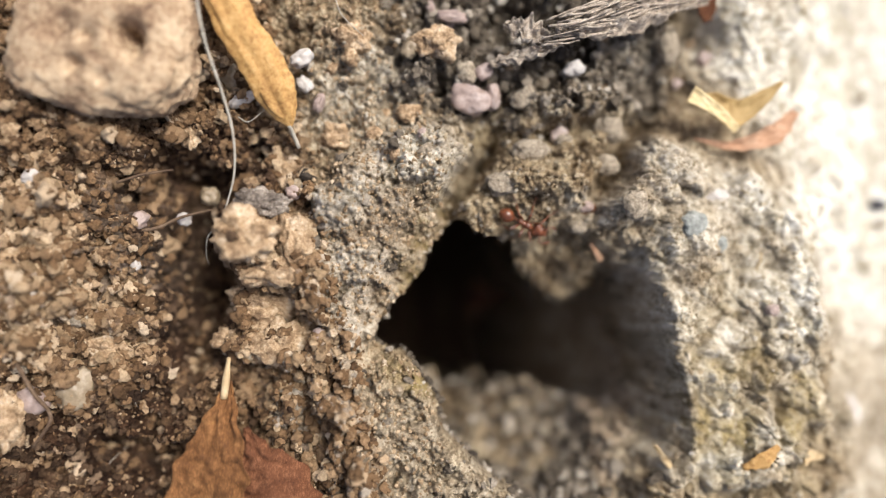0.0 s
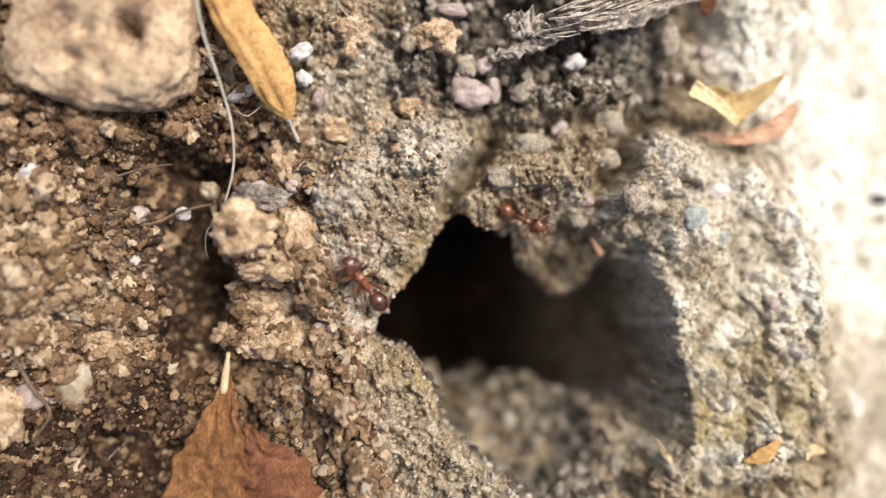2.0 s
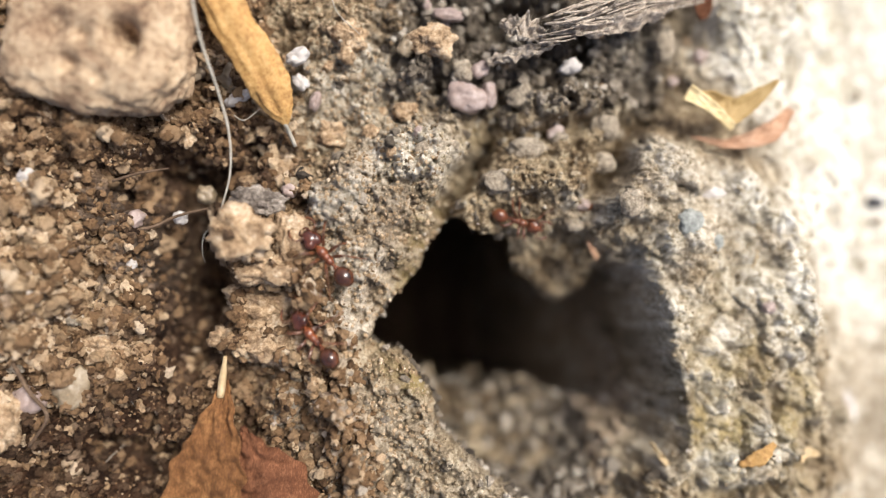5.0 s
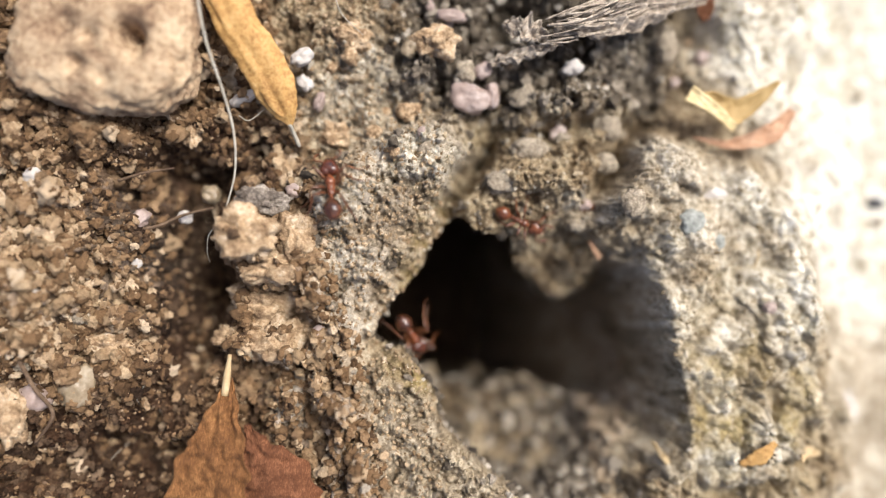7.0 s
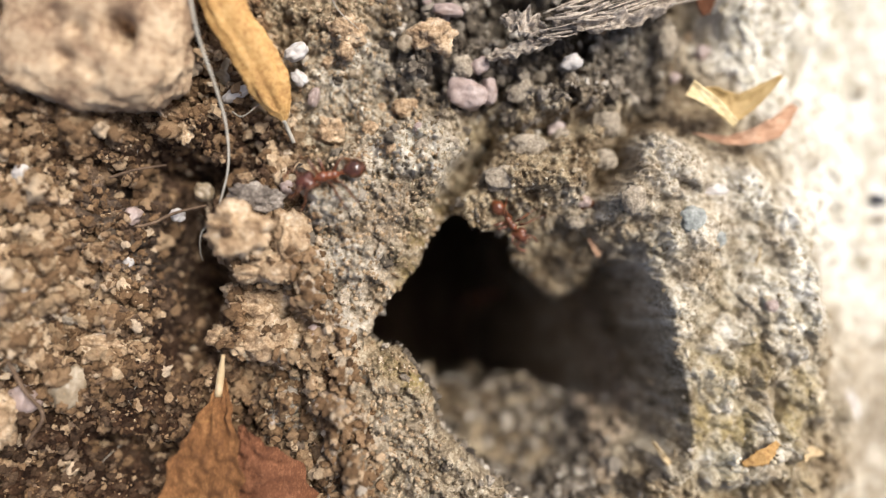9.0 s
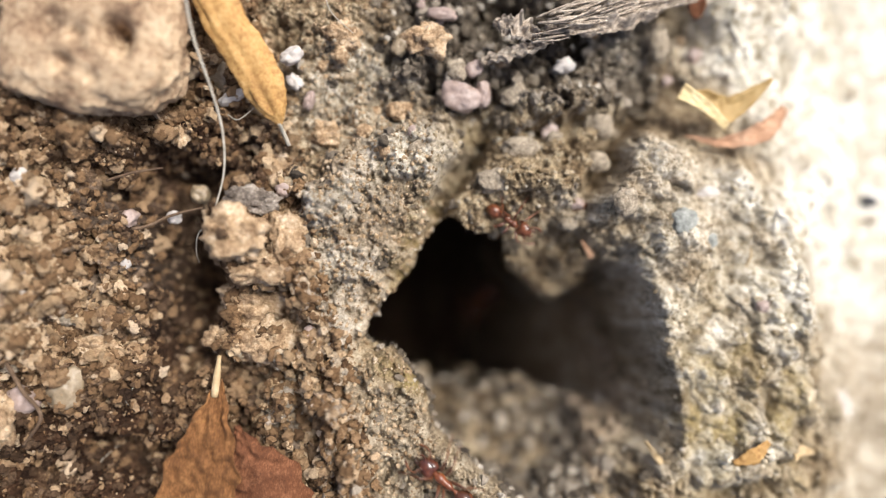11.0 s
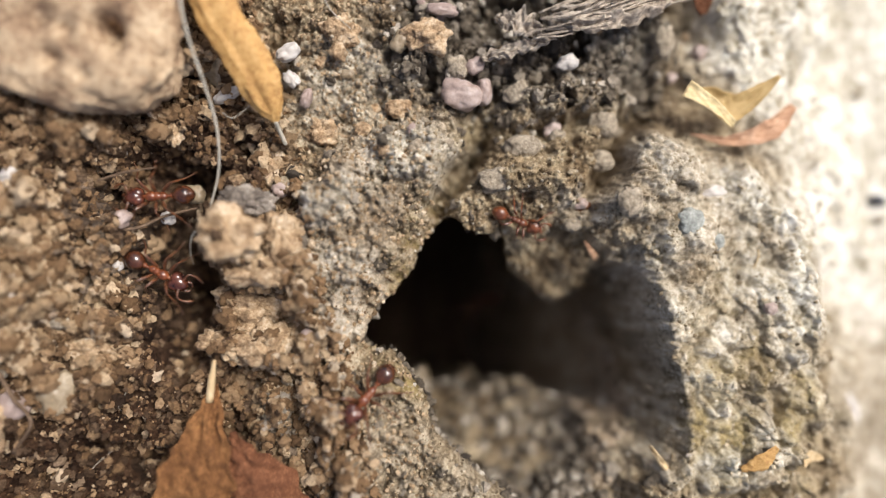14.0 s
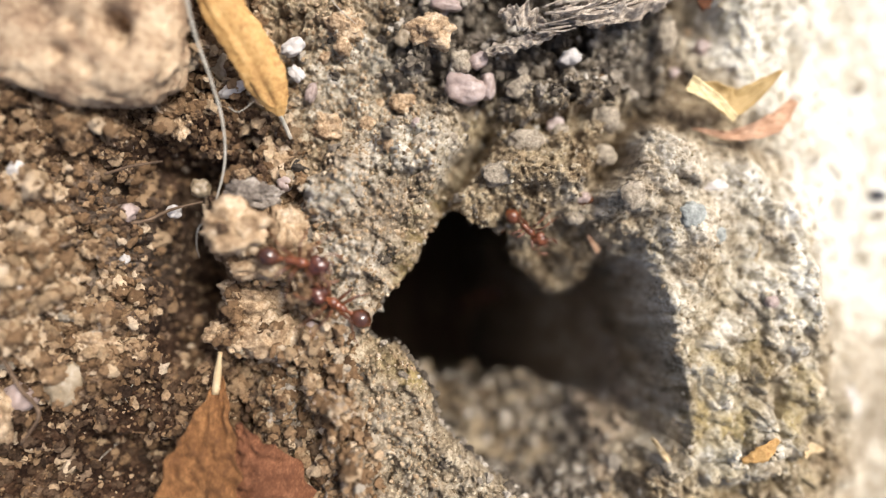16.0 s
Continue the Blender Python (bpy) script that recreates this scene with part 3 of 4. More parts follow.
# ---- the large loose things ----
stone("stone", "rough cream sandstone pebble with dark pits, lying on soil", "stone", -17.50, 10.57, (4.5, 3.45, 1.7), 4, SANDSTONE, 0.5, -4, 0.11, 0.05, 6, 3.0, z=2.5, crumbs=0.02,
      hollows=((1.75, 0.15, 0.6, 1.7), (1.4, 0.5, 0.4, 1.0), (2.0, -0.6, 0.4, 0.6), (-0.9, -1.3, 0.45, 0.6), (-1.6, 0.4, 0.7, 0.5), (-0.3, 0.1, 0.5, 0.45), (0.6, -2.0, 0.5, 0.3)))


def pod():
    """A wrinkled dry pod: a swollen spindle with a seam and a stalk tip."""
    bm = bmesh.new()
    pts = curve_points([(-11.63, 14.25, 4.6), (-10.49, 11.41, 4.2), (-9.17, 9.23, 3.6), (-8.40, 7.43, 3.1), (-8.07, 6.43, 2.6)], 90)
    pts = [shifted_on_rays(p) for p in pts]
    sides = 40
    rings = []
    for i, p in enumerate(pts):
        u = i / (len(pts) - 1)
        t = (pts[min(i + 1, len(pts) - 1)] - pts[max(i - 1, 0)]).normalized()
        a = Vector((t.y, -t.x, 0)).normalized()
        b = a.cross(t)
        w = 1.08 * min(1.0, (1 - u) * 2.6 + 0.03) ** 0.75 * (0.86 + 0.14 * math.sin(u * 3))
        ring = []
        for k in range(sides):
            q = 2 * math.pi * k / sides
            d = a * math.cos(q) + b * math.sin(q) * 0.42
            s = 1 + 0.11 * noise.noise(Vector((u * 24, math.cos(q) * 3, math.sin(q) * 3))) + 0.07 * math.sin(7 * q + 4 * noise.noise(Vector((u * 5, 0, 3)))) + 0.14 * noise.noise(Vector((u * 9, math.cos(q) * 2, math.sin(q) * 2 + 9)))
            s -= 0.3 * math.exp(-((q - math.pi / 2 + 0.25) / 0.16) ** 2)
            ring.append(bm.verts.new((p + d * w * s) * MM))
        rings.append(ring)
    for r0, r1 in zip(rings, rings[1:]):
        for k in range(sides):
            bm.faces.new((r0[k], r0[(k + 1) % sides], r1[(k + 1) % sides], r1[k]))
    bm.faces.new(rings[0][::-1])
    bm.faces.new(rings[-1])
    bmesh.ops.recalc_face_normals(bm, faces=bm.faces)
    body = part("seed_pod", bm, POD)
    tagged(body, "dry ochre wrinkled seed pod leaning on soil crumbs", "seed pod")
    part("stalk", tube(curve_points([(-8.13, 6.55, 2.65), (-8.00, 6.13, 2.2), (-7.74, 5.43, 1.9)], 8), [0.14, 0.11, 0.11, 0.11, 0.11, 0.12, 0.12, 0.1], 8), FIBRE, body, "pale broken stalk tip")
    return body


pod()


def strand(name, label, anchors, radius, material, count=40, category="plant fibre"):
    ob = part(name, tube(curve_points(anchors, count), [radius * (1 - 0.5 * (i / count) ** 3) for i in range(count)], 8), material)
    return tagged(ob, label, category)


strand("plant_fibre", "long pale curved plant fibre hanging over soil", [(-12.28, 13.31, 5.4), (-11.84, 10.41, 5.0), (-11.18, 8.01, 4.4), (-10.78, 5.97, 3.8), (-10.83, 3.84, 3.4), (-11.57, 1.57, 2.9)], 0.075, FIBRE)
strand("plant_fibre", "fine pale looping hair beside a dry clod", [(-11.51, 1.36, 3.2), (-12.19, 0.68, 3.3), (-12.42, -0.27, 2.9), (-12.56, -0.82, 2.0)], 0.025, FIBRE, 24)
strand("plant_fibre", "thin pale hair across the stone's shadow", [(-5.74, 13.34, 2.4), (-5.30, 12.31, 2.6), (-4.26, 11.42, 2.1)], 0.03, FIBRE, 20)
strand("plant_fibre", "thin pale hair on soil crumbs", [(-10.83, 6.98, 2.6), (-10.18, 6.69, 2.9), (-9.29, 7.48, 2.6)], 0.03, FIBRE, 20)
strand("plant_fibre", "short pale curled fibre on mortar", [(16.57, 0.49, 2.4), (16.78, -0.42, 2.7), (16.45, -1.55, 2.3)], 0.07, STRAW, 20)
strand("husk", "dull red insect husk with a pale tip", [(7.01, 2.20, -0.1), (8.00, 2.14, 0.2), (9.05, 2.52, 0.3)], 0.22, RUST_LEAF, 16, "husk")
strand("root_fibre", "brown rootlet lying across the soil grains", [(-17.71, 3.61, 1.6), (-16.15, 4.01, 1.9), (-14.59, 4.29, 1.7)], 0.08, ROOT, 24, "rootlet")
strand("root_fibre", "pale dusty rootlet half buried in soil", [(-16.93, 0.96, 1.5), (-15.53, 1.12, 1.7), (-14.13, 1.74, 1.6), (-12.57, 2.15, 1.4)], 0.09, ROOT, 24, "rootlet")
strand("twig", "pale dry twig among soil grains", [(-23.15, -6.19, 1.6), (-22.06, -7.75, 1.9), (-21.28, -9.15, 1.6), (-22.47, -10.86, 1.2)], 0.12, ROOT, 30, "twig")


def brown_leaf():
    leaf = part("dry_leaf", blade([(-11.25, -6.95, 2.7), (-11.45, -8.70, 3.3), (-11.75, -10.60, 3.5), (-12.20, -12.70, 3.3), (-12.60, -15.45, 2.9)], [0.12, 0.70, 1.3, 1.8, 2.1, 2.4], 0.05, 5, 0.10, 0.22, 28, 80, 0.34), BROWN_LEAF)
    tagged(leaf, "crumpled rust-brown dry leaf lying on soil", "leaf")
    part("leaf_stalk", tube(curve_points([(-11.15, -5.65, 3.2), (-11.30, -6.63, 3.1), (-11.45, -7.81, 3.1)], 12), [0.10, 0.11, 0.12, 0.14, 0.16, 0.18, 0.2, 0.2, 0.2, 0.2, 0.2, 0.18], 8), STRAW, leaf, "straw-coloured leaf stalk")
    part("leaf_fold", blade([(-10.30, -9.30, 3.2), (-9.65, -10.90, 3.3), (-8.95, -12.50, 3.2), (-8.55, -15.20, 2.9)], [0.15, 0.75, 1.55, 2.3, 2.6], 0.05, 8, -0.25, 0.3, 20, 50, 0.34), RUST_LEAF, leaf, "darker red-brown turned-down half")


brown_leaf()


def yellow_leaf():
    leaf = part("folded_leaf", blade([(17.80, 8.75, 2.9), (16.60, 7.80, 2.6), (15.45, 7.20, 2.4), (14.45, 7.55, 2.6), (13.30, 8.05, 2.8)], [0.12, 0.5, 0.82, 0.68, 0.30], 0.05, 3, 0.45, 0.2, 16, 40, 0.1), YELLOW_LEAF)
    tagged(leaf, "folded dry yellow leaf scrap caught on mortar", "leaf")
    part("leaf_rim", blade([(12.95, 8.10, 3.0), (13.75, 7.50, 3.3), (14.60, 6.85, 3.3), (15.35, 6.20, 3.0)], [0.50, 0.38, 0.30, 0.22], 0.06, 4, 0.35, 0.2, 10, 30, 0.1), STRAW_YELLOW, leaf, "pale straw folded edge")
    rose = part("dry_petal", blade([(13.51, 5.92, 2.0), (15.34, 5.50, 2.3), (17.37, 6.00, 2.3), (18.99, 7.42, 1.8)], [0.05, 0.28, 0.62, 0.25], 0.05, 6, 0.7, 0.3, 12, 50, 0.22), ROSE_LEAF)
    tagged(rose, "curled rose-tan dry petal beside a folded leaf", "petal")


yellow_leaf()


def bark():
    """Frayed strips of weathered bark, split into fibres."""
    strip = part("bark_strip", blade([(6.01, 11.63, 2.1), (8.21, 11.92, 2.4), (10.53, 12.60, 2.6), (14.08, 13.79, 2.7)], [0.15, 0.8, 0.95, 0.6], 0.15, 12, -0.25, 0.7, 18, 90, 0.8), BARK)
    tagged(strip, "frayed grey-brown weathered bark strip on aggregate", "bark")
    part("bark_flap", blade([(3.33, 12.08, 1.7), (4.51, 11.75, 2.0), (5.71, 11.39, 1.8)], [0.25, 0.75, 0.3], 0.12, 17, 0.2, 0.8, 12, 40, 0.5), BARK, strip)
    part("bark_flap", blade([(2.61, 10.11, 1.2), (4.41, 10.54, 1.5), (6.47, 11.06, 1.9)], [0.2, 0.4, 0.2], 0.12, 19, 0.1, 0.8, 12, 50, 0.45), BARK, strip)
    rng = random.Random(5)
    for k in range(34):
        v = rng.uniform(-30, 34)
        a = rng.uniform(960, 1120)
        b = a + rng.uniform(60, 190)
        h = rng.uniform(2.6, 3.3)
        pts = []
        for u in (0, 0.35, 0.7, 1):
            x = a + (b - a) * u
            y = 50 + v * (0.8 + 0.3 * u) - (x - 960) * 0.24 + rng.uniform(-5, 5)
            pts.append(((x - 784) * 0.0297, (441 - y) * 0.0297, h - 0.3 * abs(v) / 12 + rng.uniform(-0.15, 0.15)))
        part("bark_fibre", tube(curve_points(pts, 14), [rng.uniform(0.03, 0.10) for _ in range(14)], 5), BARK, strip)


bark()

# clods and crumbs on the ridge
CRUMB = "crumbs on the soil ridge"
for spec in (
    (-10.16, 0.67, 1.85, 1.45, 1.2, 1.6, 11), (-7.66, 0.33, 1.05, 1.5, 0.9, 1.9, 12), (-9.68, 2.42, 1.4, 0.8, 0.8, 1.4, 13), (-9.88, -3.08, 1.9, 1.2, 1.1, 1.6, 14),
    (-9.09, -5.05, 1.7, 1.3, 0.9, 1.3, 15), (-7.18, -4.78, 1.2, 1.3, 0.8, 1.2, 16), (-11.78, -4.90, 0.9, 0.6, 0.6, 1.3, 17), (-9.09, -1.17, 1.9, 0.9, 0.9, 1.4, 18),
    (-7.84, 2.73, 0.62, 0.85, 0.6, 1.4, 19), (-8.47, 4.28, 0.7, 0.8, 0.6, 1.2, 20), (-5.98, 6.28, 0.85, 0.75, 0.7, 1.5, 21), (-1.94, 7.47, 0.7, 0.55, 0.5, 1.6, 22),
    (-18.33, -5.49, 1.35, 0.85, 0.8, 1.6, 23), (-23.63, -0.58, 1.2, 2.0, 0.9, 1.2, 24), (-23.79, -9.34, 0.9, 1.6, 0.9, 1.2, 25), (-23.94, 4.03, 0.5, 0.9, 0.6, 1.0, 26),
    (-4.98, 11.56, 1.0, 0.8, 0.6, 1.3, 27), (-0.42, 11.26, 1.2, 1.0, 0.8, 1.0, 28), (-13.82, 6.41, 0.6, 1.0, 0.6, 0.9, 29),
):
    x, y, rx, ry, rz, z, seed = spec
    grey = seed == 13
    ob = stone("clod", "dark grey soil clod on the ridge top" if grey else "dry tan soil clod with a crumbly surface", "clod", x, y, (0.9 * rx, 0.9 * ry, 0.9 * rz), seed, GREY_CLOD if grey else CLOD, 0.4, 0, 0.45, 0.12, 5, 2.3, CRUMB, crumbs=0.22, z=max(surface(x, y) - 0.35, z - 0.6 * rz - 0.7))

# pebbles that stand out among the grains
for x, y, rx, ry, rz, z, seed, turn, mat_, label in (
    (-7.63, 10.30, 0.66, 0.42, 0.4, 2.0, 31, 25, WHITE, "bright white quartz pebble in soil"), (-7.62, 9.07, 0.36, 0.5, 0.35, 1.3, 32, 40, WHITE, "pale quartz chip wedged in soil"),
    (-10.90, 8.16, 0.8, 0.3, 0.35, 1.5, 33, 25, WHITE, "white shell-like sliver in soil"), (-6.80, 8.07, 0.3, 0.5, 0.35, 1.3, 34, -20, PINK, "white quartz chip in soil"),
    (-11.65, 9.44, 0.6, 0.75, 0.5, 1.4, 35, 10, AMBER, "tan quartz pebble in soil"), (-1.73, 11.08, 0.48, 0.62, 0.4, 1.4, 36, -25, AMBER, "translucent amber quartz pebble in soil"),
    (1.47, 8.37, 1.05, 0.85, 0.6, 0.8, 37, -8, PINK, "smooth pink quartz pebble among aggregate"), (1.29, 9.78, 0.55, 0.65, 0.5, 0.9, 38, 10, GREYSTONE, "rounded grey-pink pebble on aggregate"),
    (2.27, 9.84, 0.55, 0.42, 0.4, 0.9, 39, 30, PINK, "small pinkish pebble on aggregate"), (2.80, 8.50, 0.42, 0.75, 0.4, 0.6, 40, 0, PINK, "small tan pebble on aggregate"),
    (4.54, 8.49, 0.75, 0.5, 0.4, 0.3, 41, 30, GREYSTONE, "grey pebble half buried in aggregate"), (0.50, 12.94, 0.8, 0.35, 0.35, 0.8, 42, -5, PINK, "flat pinkish chip on aggregate"),
    (7.34, 10.05, 0.6, 0.4, 0.4, 0.8, 43, 15, WHITE, "pale pebble half buried in aggregate"), (12.48, 11.08, 0.55, 1.0, 0.6, 1.0, 44, -5, GREYSTONE, "smooth olive-grey pebble among aggregate"),
    (14.45, 2.82, 0.8, 0.48, 0.35, 2.2, 45, 5, WHITE, "white limestone chip set in mortar"), (12.95, 1.32, 0.68, 0.68, 0.35, 1.6, 46, 0, BLUE, "blue-grey stone chip set in mortar"),
    (14.36, 0.27, 0.4, 0.45, 0.3, 1.5, 47, 0, BLUE, "grey-blue stone chip set in mortar"), (17.03, -3.16, 0.36, 0.33, 0.25, 1.5, 48, 10, PINK, "pinkish stone chip set in mortar"),
    (24.93, -9.79, 0.5, 1.0, 0.4, -4.8, 49, 12, WHITE, "pale flat stone flake on the slab"), (27.40, 2.77, 0.55, 0.42, 0.4, -5.8, 50, 0, BLACK, "small black stone on the pale slab"),
    (27.51, 1.57, 0.5, 0.28, 0.3, -5.8, 51, 0, GREYSTONE, "small black stone on the pale slab"), (26.19, 9.30, 0.3, 0.25, 0.3, -5.8, 52, 0, GREYSTONE, "small grey stone on the pale slab"),
    (-13.04, 2.92, 0.52, 0.5, 0.5, 0.6, 53, 0, AMBER, "round yellowish sand pebble in soil"), (-22.28, 3.86, 0.5, 0.42, 0.4, 1.2, 54, 0, WHITE, "white quartz grain in soil"),
    (-22.00, -2.55, 0.42, 0.38, 0.4, 1.3, 55, 0, WHITE, "white quartz grain in soil"), (-16.99, -0.81, 0.32, 0.36, 0.32, 1.2, 56, 0, WHITE, "small cream grain in soil"),
    (-14.28, 1.65, 0.36, 0.36, 0.3, 1.2, 57, 0, WHITE, "small white chip in soil"), (-20.04, -7.65, 0.85, 1.2, 0.8, 1.2, 58, -20, AMBER, "olive-tan oval pebble in soil"),
    (-22.71, -8.45, 0.75, 0.75, 0.7, 1.1, 59, 0, PINK, "rounded pale pebble in soil"), (-6.55, -4.69, 0.38, 0.55, 0.3, 2.4, 60, -10, PINK, "small reddish crumb on the rim"),
    (-2.37, -7.48, 0.3, 0.26, 0.24, 1.9, 61, 0, AMBER, "small tan grain set in the rim"), (9.37, 6.72, 0.75, 0.8, 0.55, 0.4, 62, 0, GREYSTONE, "round grey pebble half buried in aggregate"),
    (9.21, 4.70, 0.7, 0.6, 0.45, 0.4, 63, 0, GREYSTONE, "grey pebble half buried in aggregate"), (4.85, 5.48, 1.0, 0.65, 0.5, 0.8, 64, 5, GREYSTONE, "pale grey lump among aggregate"),
    (3.42, 3.67, 1.0, 0.65, 0.5, 1.3, 65, 10, GREYSTONE, "pale grey stone at the nest mouth"), (7.97, 2.36, 0.5, 0.3, 0.3, 0.2, 66, 10, PINK, "dull red crumb beside the nest mouth"),
    (7.59, 1.24, 0.55, 0.4, 0.35, -0.9, 67, 0, GREYSTONE, "pale crumb beside the nest mouth"), (9.99, 2.33, 0.6, 0.8, 0.4, 1.2, 68, 0, GREYSTONE, "tan stone chip set in mortar"),
):
    stone("pebble", label, "pebble", x, y, (rx, ry, rz), seed, mat_, 0, turn, 0.28, 0.04, 4, 2.3, "pebbles among the grains", crumbs=0.10 if mat_ in (GREYSTONE, BLUE) else 0.0, z=max(surface(x, y) + 0.1 * rz, z - 0.3))

# thin flakes and slivers
def flake(name, label, category, spine, widths, mat_, seed, thick=0.06, curl=0.2, wrinkle=0.1, lie=None):
    if lie is not None:
        spine = [(x, y, max(z, surface(x, y) + lie)) for x, y, z in spine]
    return tagged(part(name, blade(spine, widths, thick, seed, curl, 0.3, 8, 24, wrinkle), mat_), label, category)


flake("leaf_flake", "orange-brown leaf flake on mortar grit", "leaf", [(15.34, -11.20, 2.7), (16.19, -10.69, 3.2), (16.94, -9.93, 2.9)], [0.12, 0.5, 0.15], POD, 21, lie=0.3)
flake("leaf_flake", "rust-brown leaf flake under the stone", "leaf", [(-13.58, 13.64, 2.6), (-13.19, 12.60, 2.7), (-12.99, 11.57, 2.2)], [0.5, 0.6, 0.3], BROWN_LEAF, 22)
flake("leaf_flake", "reddish leaf flake among aggregate", "leaf", [(13.69, 14.14, 1.6), (14.14, 13.38, 1.8), (14.51, 12.47, 1.2)], [0.5, 0.7, 0.3], RUST_LEAF, 23)
flake("leaf_flake", "orange splinter on the dark face of the hole", "splinter", [(8.35, 0.35, -0.2), (8.65, -0.13, -0.3), (9.08, -0.62, -0.8)], [0.05, 0.14, 0.18], ROSE_LEAF, 25)
flake("leaf_flake", "straw-coloured leaf flake lying on mortar grit", "leaf", [(18.47, -11.03, 2.2), (19.24, -10.79, 2.5), (20.41, -11.17, 2.1)], [0.1, 0.34, 0.1], STRAW, 31, lie=0.25)
flake("wood_splinter", "pale grey wood splinter standing at the hole's edge", "splinter", [(13.25, -13.20, 1.6), (12.35, -11.95, 1.9), (11.35, -10.50, 1.9)], [0.3, 0.26, 0.08], STRAW, 26, 0.12, 0.3, 0.3)
flake("wood_splinter", "pale bark sliver on the floor of the hole", "splinter", [(9.32, -9.79, -5.3), (10.04, -10.50, -5.2), (10.75, -11.21, -5.6)], [0.1, 0.16, 0.1], ROOT, 27, 0.12)

# smaller crumbs and chips strewn over the upper ground
rng = random.Random(23)
for k in range(46):
    x, y = rng.uniform(-9.0, 15.0), rng.uniform(5.0, 13.8)
    if k % 3 == 0:
        x, y = rng.uniform(-24.0, -7.5), rng.uniform(-13.0, 9.0)
    r = rng.uniform(0.22, 0.55)
    mat_, kind_ = rng.choice(((CLOD, "tan crumb of dry soil among grains"), (PINK, "small pinkish quartz chip among grains"), (AMBER, "small amber quartz chip among grains"), (GREYSTONE, "small rough grey chip among grains"), (CLOD, "tan crumb of dry soil among grains")))
    stone("crumb", kind_, "crumb", x, y, (r, r * rng.uniform(0.6, 1.0), r * rng.uniform(0.5, 0.8)), 100 + k, mat_, 0.1, rng.uniform(0, 180), 0.35, 0.06, 4, 2.2, "strewn crumbs", crumbs=0.15)
for k in range(16):
    x, y = rng.uniform(-24.0, 14.0), rng.uniform(-12.0, 13.0)
    if inside(np.array([x]), np.array([y]), PIT)[0] > -1.5:
        continue
    a, n = rng.uniform(0, 6.3), rng.uniform(0.5, 1.3)
    pts = [(x + n * u * math.cos(a) + rng.uniform(-0.15, 0.15), y + n * u * math.sin(a) + rng.uniform(-0.15, 0.15)) for u in (0, 0.5, 1)]
    strand("plant_fibre", "very thin pale hair lying on the ground", [(p, q, surface(p, q) + h) for (p, q), h in zip(pts, (0.05, 0.3, 0.1))], 0.022, FIBRE, 14)


# ---- ants ----
RED = chitin_material("red_chitin", (0.085, 0.024, 0.010), (0.21, 0.062, 0.022), 0.22)
DARK = chitin_material("dark_chitin", (0.026, 0.010, 0.006), (0.095, 0.032, 0.014), 0.12)
HEAD = chitin_material("head_chitin", (0.032, 0.010, 0.007), (0.095, 0.028, 0.014), 0.14)
LEG = chitin_material("leg_chitin", (0.065, 0.023, 0.010), (0.17, 0.064, 0.026), 0.3)
ORANGE = chitin_material("orange_chitin", (0.075, 0.022, 0.008), (0.16, 0.048, 0.016), 0.3)


def bulbs(*specs, detail=3):
    """Smooth rounded lobes (x, y, z, rx, ry, rz) in one shell."""
    bm = bmesh.new()
    for x, y, z, rx, ry, rz in specs:
        made = bmesh.ops.create_icosphere(bm, subdivisions=detail, radius=1.0)
        for v in made["verts"]:
            taper = 1 - 0.12 * v.co.x
            v.co = Vector((x + v.co.x * rx, y + v.co.y * ry * taper, z + v.co.z * rz * taper)) * 0.95 * MM
    return bm


LEGS = ((0.62, 52, 1), (0.30, 96, -1), (0.02, 140, 1))  # hip along the body, outward angle, step


def leg_shape(reach):
    """Hip, swollen thigh, knee, slim shin and a long thin foot."""
    pts = curve_points([(0, 0, 0), (0.12, 0, -0.05), (0.38 * reach, 0, 0.26), (0.72 * reach, 0, 0.50), (0.82 * reach, 0, 0.42), (1.15 * reach, 0, -0.25), (1.24 * reach, 0, -0.36), (1.5 * reach, 0, -0.58), (1.78 * reach, 0, -0.66)], 33)
    radii = np.interp(np.linspace(0, 8, 33), [0, 0.8, 1.6, 2.3, 3, 3.6, 4.4, 5.2, 6, 7, 8], [0.06, 0.055, 0.095, 0.095, 0.05, 0.045, 0.058, 0.042, 0.03, 0.024, 0.02])
    return tube(pts, list(radii), 8)


